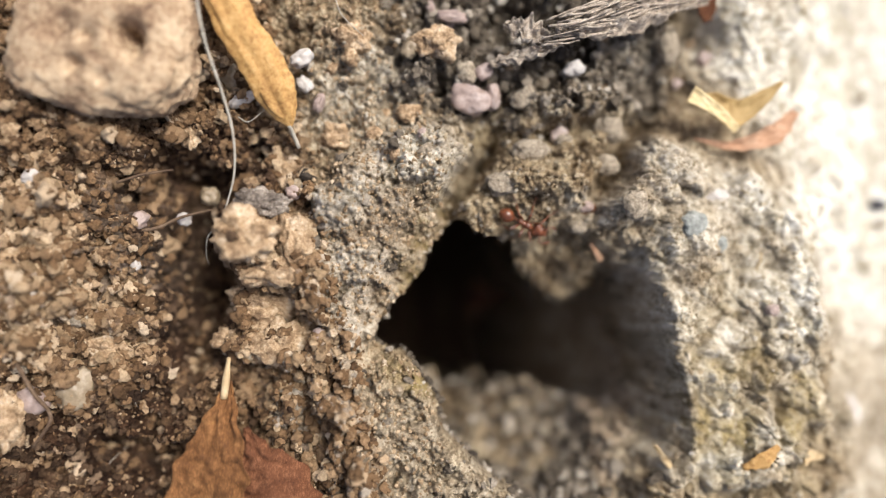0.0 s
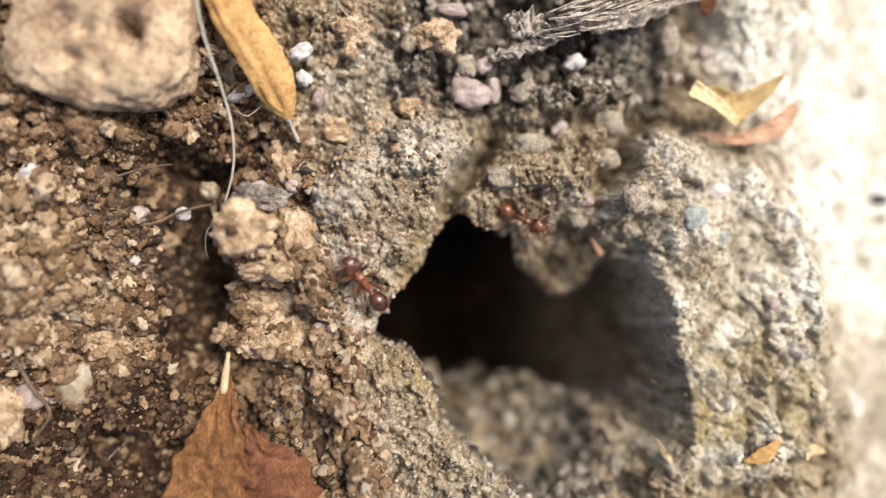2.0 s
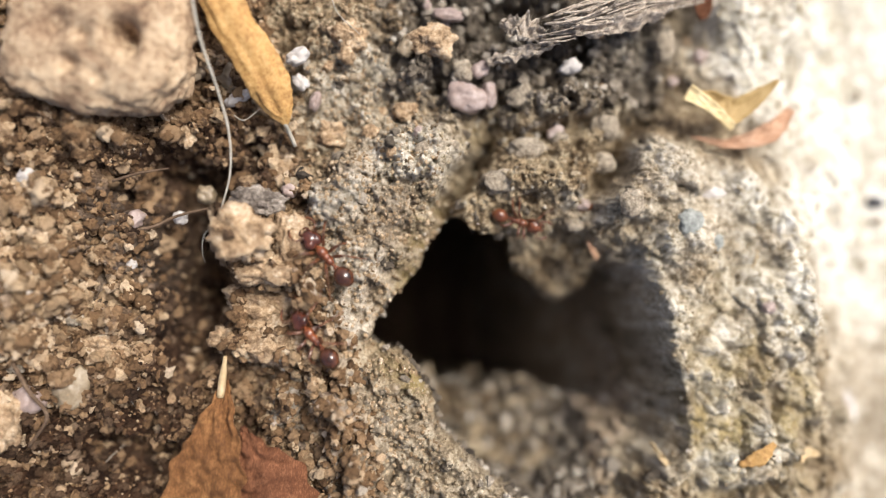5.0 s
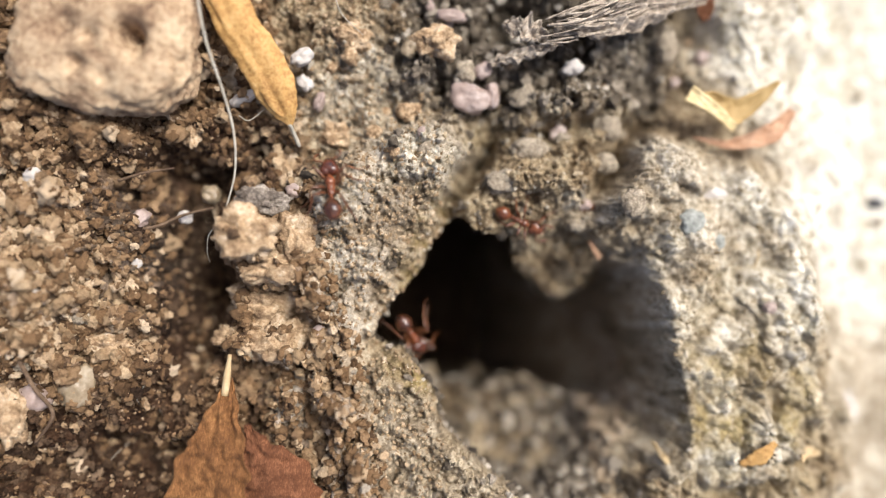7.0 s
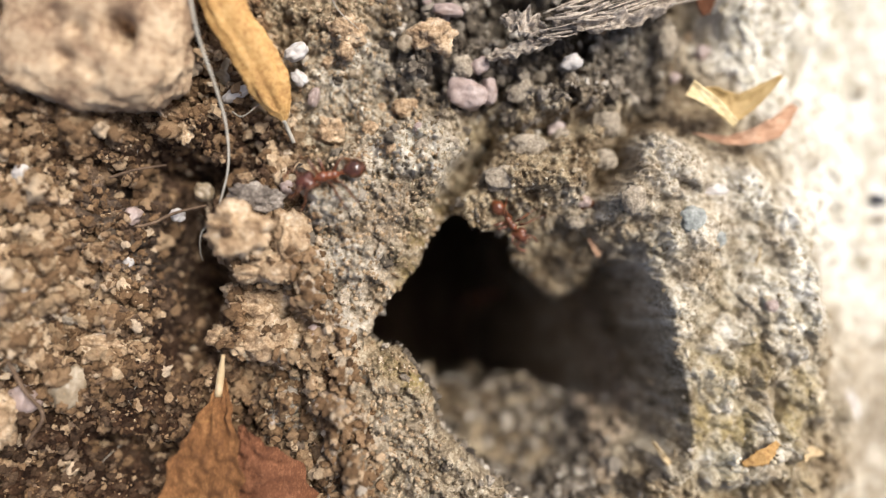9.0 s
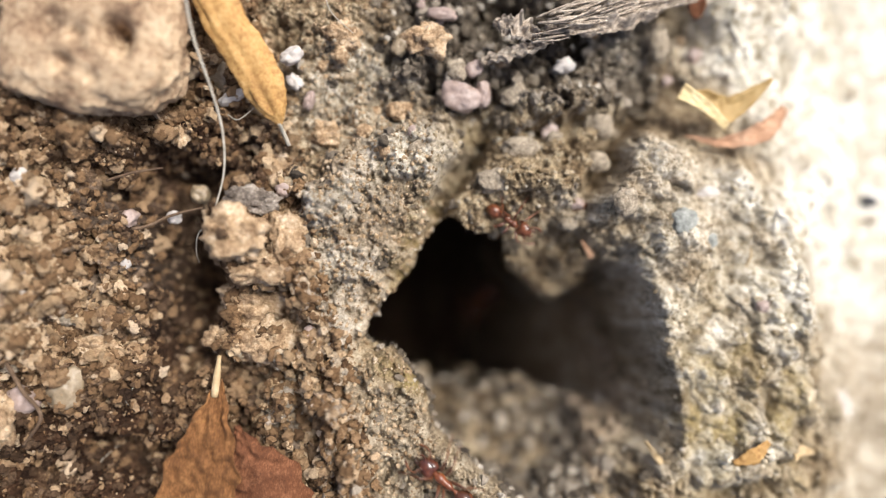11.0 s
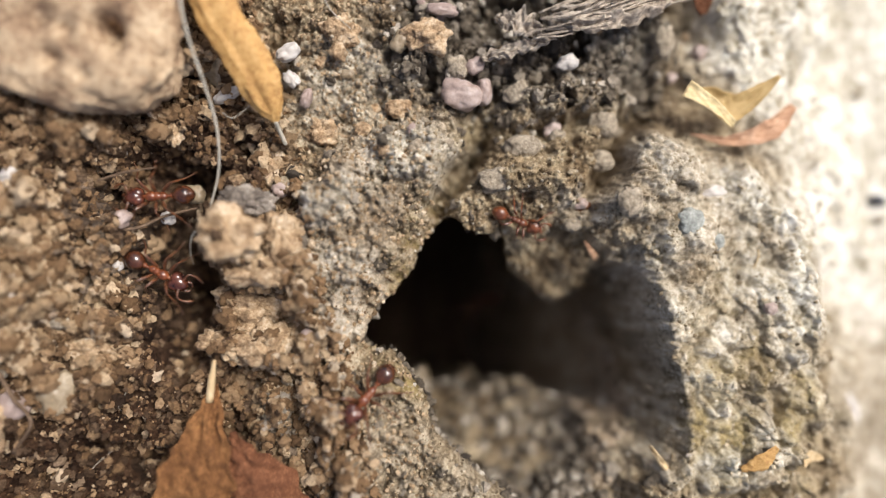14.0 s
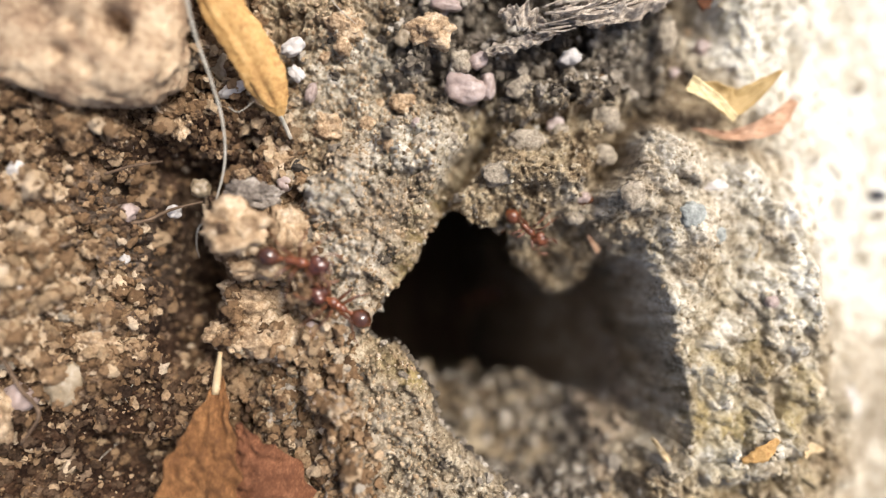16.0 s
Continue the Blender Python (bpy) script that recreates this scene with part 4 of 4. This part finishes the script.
def build_ant(label, body=None, head_material=None, gaster=None, limb=None):
    body, head_material, gaster, limb = body or RED, head_material or HEAD, gaster or DARK, limb or LEG
    ant = tagged(new("ant"), label, "ant", "ants at the nest")
    ant.empty_display_size = 0.002
    head = part("head", bulbs((1.45, 0, 0.06, 0.54, 0.47, 0.40), (1.26, 0.20, 0.05, 0.40, 0.36, 0.36), (1.26, -0.20, 0.05, 0.40, 0.36, 0.36)), head_material, ant, "glossy dark brown head")
    part("thorax", bulbs((0.50, 0, 0.10, 0.36, 0.29, 0.30), (0.18, 0, 0.06, 0.34, 0.22, 0.24), (-0.12, 0, 0.0, 0.32, 0.22, 0.23), (0.82, 0, 0.06, 0.16, 0.13, 0.13)), body, ant)
    part("waist", bulbs((-0.46, 0, 0.0, 0.17, 0.10, 0.15), (-0.66, 0, 0.02, 0.14, 0.16, 0.18)), body, ant)
    part("abdomen", bulbs((-1.24, 0, 0.05, 0.58, 0.53, 0.49), (-1.52, 0, 0.02, 0.40, 0.37, 0.35), detail=4), gaster, ant, "glossy round brown abdomen")
    for s in (1, -1):
        part("antenna", tube(curve_points([(1.55, 0.14 * s, 0.26), (1.62, 0.40 * s, 0.34), (1.74, 0.66 * s, 0.36), (2.10, 0.70 * s, 0.16), (2.45, 0.52 * s, -0.08)], 18), [0.045] * 11 + [0.05, 0.055, 0.065, 0.075, 0.075, 0.065, 0.04], 6), limb, head)
        part("mandible", tube(curve_points([(1.62, 0.20 * s, -0.05), (1.92, 0.24 * s, -0.09), (2.05, 0.05 * s, -0.13)], 8), [0.08, 0.085, 0.08, 0.07, 0.06, 0.05, 0.04, 0.02], 6), gaster, head)
        part("eye", bulbs((1.55, 0.49 * s, 0.18, 0.09, 0.07, 0.09), detail=2), DARK, head)
    legs = []
    for hip, angle, step in LEGS:
        for s in (1, -1):
            leg = part("leg", leg_shape(1.0 if angle == 96 else 1.15), limb, ant)
            legs.append((leg, hip, s, angle, step))
    return ant, legs


def tread(ant, legs, rows):
    """Walk an ant along rows (seconds, x, y, heading in degrees, least height of the ground in mm), its legs stepping with its pace."""
    t0 = [r[0] for r in rows]
    times = [k / 10 for k in range(161)]
    head = np.degrees(np.unwrap(np.radians([r[3] for r in rows])))
    px, py, ph, pl = (np.interp(times, t0, v) for v in ([r[1] for r in rows], [r[2] for r in rows], head, [r[4] for r in rows]))
    hx, hy = np.cos(np.radians(ph)), np.sin(np.radians(ph))

    def level(x, y):
        return sum(relief(x + 0.5 * a, y + 0.5 * b)[0] for a, b in ((0, 0), (1, 0), (-1, 0), (0, 1), (0, -1))) / 5

    front, back = (np.maximum(level(px + s * hx, py + s * hy), pl - 0.6) for s in (1, -1))
    lefty, righty = (np.maximum(level(px - s * hy, py + s * hx), pl - 0.6) for s in (0.8, -0.8))
    z = np.maximum(np.where(pl < -1.5, pl, np.maximum((front + back) / 2, level(px, py))), pl - 0.6) + 0.85
    pitch = np.clip(-np.degrees(np.arctan2(front - back, 2.0)), -40, 40)
    speed = np.hypot(np.gradient(px, 0.1), np.gradient(py, 0.1)) + 1.0
    climb = np.clip(-np.degrees(np.arctan2(np.gradient(z, 0.1), speed)), -65, 65)
    pitch = np.where(pl < 0, climb, pitch)
    roll = np.clip(np.degrees(np.arctan2(lefty - righty, 1.6)), -30, 30)
    k = np.array([0.25, 0.5, 0.25])
    z, pitch, roll = (np.convolve(np.pad(v, 1, "edge"), k, "valid") for v in (z, pitch, roll))
    px, py, z = shift_on_rays(px, py, z)
    walk(ant, [(t, pose(px[i] * MM, py[i] * MM, z[i] * MM) @ pose(0, 0, 0, 0, 0, ph[i]) @ pose(0, 0, 0, roll[i], pitch[i], 0)) for i, t in enumerate(times)])
    gone = np.concatenate([[0], np.cumsum(np.hypot(np.diff(px), np.diff(py)) + 0.01 * np.abs(np.diff(ph)))])
    for leg, hip, s, angle, step in legs:
        rest = s * angle
        steps = []
        for i, t in enumerate(times):
            q = gone[i] * 2.4 + (0 if step * s > 0 else math.pi)
            steps.append((t, pose(0.95 * hip * MM, 0.17 * s * MM, -0.07 * MM, 0, 0, rest + s * -17 * math.sin(q)) @ pose(0, 0, 0, 0, -9 * max(0, math.cos(q)), 0)))
        walk(leg, steps)


FORAGER = build_ant("red-brown ant with dark abdomen walking by the nest hole")
RETURNER = build_ant("red-brown ant with dark abdomen climbing the rim")
PASSER = build_ant("red-brown ant with dark abdomen crossing the lower rim")
SOIL_ANT = build_ant("red-brown ant with dark abdomen crossing loose soil")
IDLER = build_ant("small orange-red ant resting on the face above the hole", ORANGE, ORANGE, ORANGE, ORANGE)
IDLER[0].scale = (0.78, 0.78, 0.78)


# ---- loose grains, sand and gravel ----
def grain_shapes(detail, count, seed, lumps):
    """Unit grains as arrays of corners and triangles."""
    shapes = []
    for k in range(count):
        bm = bmesh.new()
        bmesh.ops.create_icosphere(bm, subdivisions=detail, radius=1.0)
        off = Vector((k * 5.1 + seed, k * 2.7, seed * 1.3))
        co = []
        for v in bm.verts:
            p = v.co
            s = 1 + lumps * noise.noise(p * 1.1 + off) + 0.55 * lumps * noise.noise(p * 2.3 + off) + 0.3 * lumps * noise.noise(p * 4.7 + off)
            co.append(p * s)
        bm.verts.index_update()
        shapes.append((np.array([tuple(c) for c in co]), np.array([[v.index for v in f.verts] for f in bm.faces])))
        bm.free()
    return shapes


def sheet_place(x, y):
    """Heights at plan places, and the places after the tunnel's lean."""
    z, cover = relief(x, y)
    px, py = undercut(x, y, z)
    return *shift_on_rays(px, py, z), cover


def chosen(rng, count, box, weight):
    """Random plan places in a box (x0, y0, x1, y1), kept by a weight of the cover."""
    x, y = rng.uniform(box[0], box[2], count), rng.uniform(box[1], box[3], count)
    px, py, z, cover = sheet_place(x, y)
    keep = rng.random(count) < weight(cover, x, y)
    return px[keep], py[keep], z[keep]


def turns(rng, n):
    q = rng.normal(size=(n, 4))
    q /= np.linalg.norm(q, axis=1)[:, None]
    w, x, y, z = q.T
    return np.stack([1 - 2 * (y * y + z * z), 2 * (x * y - w * z), 2 * (x * z + w * y), 2 * (x * y + w * z), 1 - 2 * (x * x + z * z), 2 * (y * z - w * x),
                     2 * (x * z - w * y), 2 * (y * z + w * x), 1 - 2 * (x * x + y * y)], -1).reshape(n, 3, 3)


def pile(name, label, material, places, sizes, shapes, seed, sink=0.15, parent=None, smooth=False):
    """Many loose grains joined as one piece of stuff."""
    rng = np.random.default_rng(seed)
    x, y, z = places
    n = len(x)
    r = turns(rng, n)
    stretch = sizes[:, None] * rng.uniform(0.65, 1.15, (n, 3))
    which = rng.integers(0, len(shapes), n)
    cos, tris, base = [], [], 0
    for k, (co, tri) in enumerate(shapes):
        sel = np.nonzero(which == k)[0]
        if not len(sel):
            continue
        p = np.einsum("nij,nvj->nvi", r[sel], co[None] * stretch[sel][:, None, :])
        p[..., 0] += x[sel][:, None]
        p[..., 1] += y[sel][:, None]
        p[..., 2] += (z[sel] + sink * sizes[sel])[:, None]
        cos.append(p.reshape(-1, 3))
        tris.append((tri[None] + (base + np.arange(len(sel)) * len(co))[:, None, None]).reshape(-1, 3))
        base += len(sel) * len(co)
    co, tri = np.concatenate(cos) * MM, np.concatenate(tris)
    mesh = bpy.data.meshes.new(name)
    mesh.vertices.add(len(co))
    mesh.vertices.foreach_set("co", co.astype(np.float32).ravel())
    mesh.loops.add(tri.size)
    mesh.loops.foreach_set("vertex_index", tri.ravel().astype(np.int32))
    mesh.polygons.add(len(tri))
    mesh.polygons.foreach_set("loop_start", np.arange(0, tri.size, 3, dtype=np.int32))
    mesh.polygons.foreach_set("loop_total", np.full(len(tri), 3, np.int32))
    mesh.update(calc_edges=True)
    mesh.polygons.foreach_set("use_smooth", np.full(len(tri), smooth))
    mesh.materials.append(material)
    ob = tagged(new(name, mesh), label, kind="stuff")
    if parent:
        ob.parent = parent
    return ob


def spread(rng, n, low, high, power=2.2):
    """Sizes with many small and few large."""
    return low + (high - low) * rng.random(n) ** power


def all_grains():
    rng = np.random.default_rng(11)
    fine, mid, big = grain_shapes(1, 8, 2, 0.7), grain_shapes(2, 10, 5, 0.75), grain_shapes(3, 10, 8, 0.8)
    box = (-27, -15.5, -3, 15.5)
    p = chosen(rng, 15500, box, lambda c, x, y: c["soil"] * (1 - 0.75 * c["shade_dark"]) * (0.25 + 0.9 * c["heap"]))
    pile("soil_grains", "loose brown and cream soil grains", GRAIN_BROWN, p, spread(rng, len(p[0]), 0.13, 0.34, 1.6), mid, 21, 0.0, GROUND)
    p = chosen(rng, 20000, (-27, -15.5, -3, 15.5), lambda c, x, y: 0.8 * c["soil"] * (1 - 0.4 * c["shade_dark"]))
    pile("soil_sand", "fine brown sand", GRAIN_BROWN, p, spread(rng, len(p[0]), 0.07, 0.16), fine, 22, 0.0, GROUND)
    # These grains carry the painted shade of trench and hollow.
    p = chosen(rng, 9000, box, lambda c, x, y: 0.75 * c["soil"] * c["shade_dark"])
    pile("damp_grains", "dark soil grains with shade painted in", GRAIN_SHADE_DARK, p, spread(rng, len(p[0]), 0.10, 0.30, 1.6), mid, 33, 0.05, GROUND)
    p = chosen(rng, 6500, (-27, -14, -4, 13), lambda c, x, y: c["soil"] * (1 - c["shade_dark"]) * np.clip(c["heap"] * hump(x, y, -21.0, -0.8, 6.0, 5.0) + 0.8 * hump(x, y, -8.0, -7.0, 2.6, 5.5) + 0.7 * hump(x, y, -7.5, 7.5, 3.0, 4.5), 0, 1))
    pile("cream_grains", "loose cream and tan grains on the soil bank", GRAIN_WARM, p, spread(rng, len(p[0]), 0.15, 0.42, 1.5), mid, 31, 0.15, GROUND)
    for name, label, material, x0, x1, n in (("rim_sand", "warm tan sand bound in mortar", GRAIN_WARM, -10, 0, 9000), ("mortar_sand", "tan and cream sand bound in mortar", GRAIN_TAN, -2, 22, 13000)):
        p = chosen(rng, n, (x0, -18, x1, 18), lambda c, x, y: (1 - c["soil"]) * (1 - c["top"]) * (1 - c["slab"]) * (1 - c["drop"]) * (1 - 0.6 * c["pale"]) * (1 - 0.6 * (x > 9)))
        pile(name, label, material, p, spread(rng, len(p[0]), 0.06, 0.17), fine, 26, -0.25, GROUND)
    p = chosen(rng, 12000, (-8, -18, 27, 18), lambda c, x, y: (0.9 * c["top"] + 0.05 * (x < 8)) * (1 - c["slab"]) * (1 - c["soil"]) * (1 - c["drop"]))
    pile("aggregate_grains", "grey and tan aggregate grains", GRAIN_GREY, p, spread(rng, len(p[0]), 0.08, 0.40, 2.4), mid, 23, -0.05, GROUND)
    p = chosen(rng, 26000, (-5, -16, 9, 3), lambda c, x, y: (1 - 0.9 * c["deep"]) * (c["drop"] > 0.03) * (c["drop"] < 0.985))
    pile("wall_grit", "brown grit on the walls of the nest hole", GRAIN_GREY, p, spread(rng, len(p[0]), 0.08, 0.34, 2.0), mid, 27, -0.1, GROUND)
    p = chosen(rng, 8000, (9, -15.5, 17, 3), lambda c, x, y: 1.0 * (c["drop"] > 0.3) * (c["drop"] < 0.985))
    pile("mortar_grit", "dun grit on the mortar wall of the nest hole", GRAIN_DUN, p, spread(rng, len(p[0]), 0.08, 0.30, 2.0), mid, 28, -0.1, GROUND)
    p = chosen(rng, 3000, (-4, -18, 16, 3), lambda c, x, y: c["drop"] * (y + 0.24 * x < -6.6))
    pile("pit_gravel", "grey gravel on the floor of the nest hole", GRAIN_GREY, p, spread(rng, len(p[0]), 0.12, 0.48, 1.8), big, 24, -0.2, GROUND, True)
    p = chosen(rng, 6000, (10, -18, 29, 18), lambda c, x, y: 0.04 * c["slab"] + 0.35 * c["slab"] * (y < -5) + 0.3 * c["pale"] * (1 - c["slab"]) * (1 - c["drop"]))
    pile("pale_grit", "pale cream grit", GRAIN_PALE, p, spread(rng, len(p[0]), 0.06, 0.24, 2.4), mid, 25, -0.3, GROUND)
    # the larger soil grains, one by one
    x, y, z = chosen(rng, 700, (-26, -14.5, -6, 12), lambda c, x, y: c["soil"] * (1 - 0.8 * c["shade_dark"]))
    meshes = []
    for k, (co, tri) in enumerate(big):
        me = bpy.data.meshes.new("grain")
        me.from_pydata([tuple(c) for c in co * MM], [], [tuple(int(i) for i in t) for t in tri])
        me.polygons.foreach_set("use_smooth", np.ones(len(tri), bool))
        me.materials.append(GRAIN_BROWN_SINGLE)
        meshes.append(me)
    r = turns(rng, len(x))
    for i in range(min(len(x), 300)):
        s = float(rng.uniform(0.24, 0.5))
        ob = new("grain", meshes[i % len(meshes)])
        ob.parent = GROUND
        ob.matrix_basis = Matrix.Translation((x[i] * MM, y[i] * MM, (z[i] + 0.05 * s) * MM)) @ Matrix(r[i].tolist()).to_4x4() @ Matrix.Diagonal((s, s * float(rng.uniform(0.7, 1.1)), s * float(rng.uniform(0.7, 1.1)), 1))


all_grains()


def motions():
    tread(*FORAGER, [
        (0, 3.08, -4.15, 160, -20),
        (0.2, 0.93, -5.18, 150, -9),
        (0.4, -0.42, -5.71, 125, -3),
        (0.7, -2.33, -4.72, 145, 0.8),
        (1.0, -2.99, -3.53, 108, 2.2),
        (1.3, -3.62, -2.13, 112, 2.5),
        (1.6, -3.47, -1.62, 92, 2.5),
        (1.9, -3.55, -1.78, 107, 2.5),
        (2.1, -4.57, -2.48, 143, 2.5),
        (2.3, -4.70, -2.82, 180, 2.5),
        (2.5, -4.47, -3.67, 240, 2.5),
        (2.8, -4.45, -3.77, 242, 2.5),
        (3.1, -4.96, -3.42, 215, 2.5),
        (3.3, -4.94, -3.87, 240, 2.5),
        (3.5, -4.93, -4.63, 264, 2.4),
        (3.7, -4.99, -5.72, 266, 2.2),
        (3.9, -4.92, -5.48, 274, 2.2),
        (4.1, -5.00, -5.15, 268, 2.2),
        (4.3, -5.20, -6.00, 255, 2.1),
        (4.6, -5.89, -6.85, 200, 2.0),
        (5.0, -6.40, -4.74, 130, 2.6),
        (5.4, -5.80, -1.79, 75, 2.8),
        (5.7, -4.36, 0.26, 30, 2.7),
        (6.0, -3.07, 0.80, -35, 2.6),
        (6.3, -2.79, -0.46, -92, 2.6),
        (6.5, -3.29, -4.06, -98, 2),
        (6.7, -3.39, -4.90, -105, 2),
        (6.9, -2.23, -4.38, -63, 1),
        (7.1, -1.35, -5.68, -60, -3),
        (7.2, -0.70, -5.20, -40, -6),
        (7.35, 2.20, -3.80, 5, -18),
        (7.7, 3.42, -4.30, 20, -20),
        (16, 3.42, -4.71, 25, -20),
    ])
    tread(*RETURNER, [
        (0, 4.01, -3.69, 180, -20),
        (2.95, 3.65, -4.20, 180, -20),
        (3.2, -1.00, -4.50, 130, -7),
        (3.3, -1.38, -5.23, 120, -2.5),
        (3.5, -1.44, -5.05, 118, -1.2),
        (3.7, -2.39, -4.18, 165, 0.8),
        (3.9, -3.39, -2.75, 147, 2.4),
        (4.1, -4.60, -1.30, 153, 2.5),
        (4.2, -4.81, -1.01, 160, 2.5),
        (4.8, -5.50, -0.34, 140, 2.6),
        (5.5, -6.33, -1.20, 110, 2.8),
        (6.3, -6.26, -0.60, 97, 2.8),
        (6.5, -6.10, 0.20, 82, 2.8),
        (6.7, -5.91, 1.87, 92, 2.8),
        (6.9, -6.12, 3.32, 103, 2.8),
        (7.1, -5.28, 2.56, 95, 2.8),
        (7.3, -4.74, 2.70, 79, 2.8),
        (7.5, -3.79, 2.85, 50, 2.7),
        (7.7, -2.71, 3.59, 39, 2.6),
        (7.9, -2.61, 3.61, 34, 2.6),
        (8.1, -2.87, 4.37, 54, 2.5),
        (8.3, -2.40, 4.70, 56, 2.5),
        (8.6, -2.79, 4.41, 58, 2.5),
        (8.7, -2.71, 4.09, 115, 2.5),
        (8.8, -2.75, 3.80, 172, 2.6),
        (8.9, -3.63, 3.64, 180, 2.6),
        (9.0, -5.49, 3.52, 195, 2.7),
        (9.1, -5.42, 2.95, 225, 2.7),
        (9.2, -5.17, 2.29, 255, 2.7),
        (9.6, -4.49, -0.15, 290, 2.6),
        (10.0, -3.44, -2.78, 300, 2.4),
        (10.3, -2.30, -4.67, 330, 1.2),
        (10.6, -0.35, -5.28, 350, -4),
        (10.75, 0.60, -4.40, 375, -12),
        (10.9, 3.58, -4.40, 400, -18),
        (11.2, 3.63, -4.88, 460, -18),
        (11.35, 3.72, -4.96, 505, -19),
        (11.5, 3.20, -4.30, 510, -18),
        (11.6, 2.90, -4.30, 515, -17),
        (11.7, -0.74, -5.66, 520, -2),
        (11.8, -0.90, -5.46, 535, 0),
        (12.0, -1.05, -5.31, 580, 1),
        (12.2, -0.99, -5.54, 625, 1.6),
        (12.4, -0.86, -6.04, 650, 1.9),
        (12.6, -0.76, -6.23, 652, 2),
        (12.8, -0.74, -6.47, 645, 2),
        (13.0, -1.02, -6.57, 630, 2.1),
        (13.2, -1.60, -6.91, 604, 2.2),
        (13.4, -2.52, -6.63, 582, 2.2),
        (13.6, -2.79, -7.03, 590, 2.2),
        (13.8, -3.06, -7.25, 590, 2.2),
        (14.0, -3.26, -7.37, 590, 2.2),
        (14.2, -3.11, -6.62, 567, 2.2),
        (14.4, -3.05, -5.91, 544, 2.2),
        (14.6, -3.54, -5.29, 515, 2.2),
        (14.8, -3.68, -4.81, 493, 2.3),
        (15.0, -4.10, -4.40, 501, 2.4),
        (15.2, -4.62, -3.53, 482, 2.6),
        (15.4, -4.71, -2.99, 476, 2.7),
        (15.6, -4.84, -2.93, 481, 2.7),
        (15.8, -4.94, -2.85, 489, 2.7),
        (16, -4.98, -3.36, 508, 2.7),
    ])
    tread(*PASSER, [
        (0, 2.29, -17.18, 110, 1.5),
        (10.5, 2.68, -17.32, 125, 1.5),
        (10.9, 1.24, -13.29, 135, 1.8),
        (11.3, -1.12, -9.88, 147, 2.2),
        (11.4, -2.23, -8.68, 150, 2.2),
        (11.5, -2.99, -7.79, 134, 2.2),
        (11.6, -3.35, -6.14, 112, 2.2),
        (11.8, -3.23, -4.95, 116, 2.2),
        (12.0, -4.27, -4.22, 125, 2.4),
        (12.3, -4.83, -2.88, 125, 2.6),
        (12.5, -5.70, -1.40, 131, 3.0),
        (12.7, -7.23, 1.13, 128, 3.2),
        (12.9, -8.81, 2.83, 165, 2.5),
        (13.1, -9.73, 3.12, 170, 2),
        (13.3, -10.05, 3.00, 180, 2),
        (13.5, -10.50, 3.13, 185, 2),
        (13.7, -11.33, 3.08, 190, 1.5),
        (13.9, -13.74, 2.75, 180, 1.2),
        (14.1, -15.21, 2.83, 185, 1.2),
        (14.3, -17.84, 2.23, 200, 1.3),
        (14.5, -20.27, 1.97, 190, 1.3),
        (14.7, -21.19, 2.67, 170, 1.3),
        (14.9, -22.17, 4.02, 130, 1.3),
        (15.2, -26.24, 5.38, 150, 1.3),
        (16, -30.65, 6.01, 170, 1),
    ])
    tread(*SOIL_ANT, [
        (0, -31.93, 0.03, 0, 1),
        (11.9, -31.11, 0.08, 0, 1),
        (12.2, -23.84, 0.05, 15, 1),
        (12.5, -20.84, 0.46, 15, 1.3),
        (12.7, -18.54, 0.90, 8, 1.4),
        (12.9, -17.77, 1.02, 0, 1.4),
        (13.1, -17.46, 1.03, -5, 1.4),
        (13.3, -17.10, 0.76, -20, 1.4),
        (13.5, -16.48, 0.41, -30, 1.3),
        (13.7, -15.32, -0.35, -38, 1.2),
        (13.9, -15.00, -0.90, -35, 1.2),
        (14.1, -14.46, -1.44, -20, 1.2),
        (14.4, -14.16, -1.67, 0, 1.4),
        (14.6, -13.77, -1.68, 5, 1.6),
        (14.8, -12.94, -1.62, 6, 2),
        (15.0, -12.01, -1.52, 0, 2.6),
        (15.2, -9.96, -1.14, 19, 3.6),
        (15.4, -9.16, -0.81, 22, 3.9),
        (15.6, -8.56, -0.80, 15, 4.0),
        (15.8, -8.37, -0.95, -7, 4.0),
        (16, -7.21, -0.96, -11, 4.0),
    ])
    tread(*IDLER, [
        (0, 4.39, 1.48, -25, -1.2),
        (1.5, 4.48, 1.39, -28, -1.2),
        (2.5, 4.23, 1.43, -25, -1.2),
        (4, 4.32, 1.50, -20, -1.2),
        (6.5, 4.16, 1.45, -15, -1.2),
        (7.5, 4.35, 1.53, -35, -1.2),
        (9, 3.84, 1.32, -50, -1.2),
        (12.5, 4.43, 1.54, -20, -1.2),
        (13.5, 4.48, 1.50, -15, -1.2),
        (14.5, 4.50, 1.48, -30, -1.2),
        (15, 4.38, 1.25, -45, -1.2),
        (15.5, 4.41, 0.89, -42, -1.2),
        (16, 4.87, 0.75, -40, -1.2),
    ])


motions()
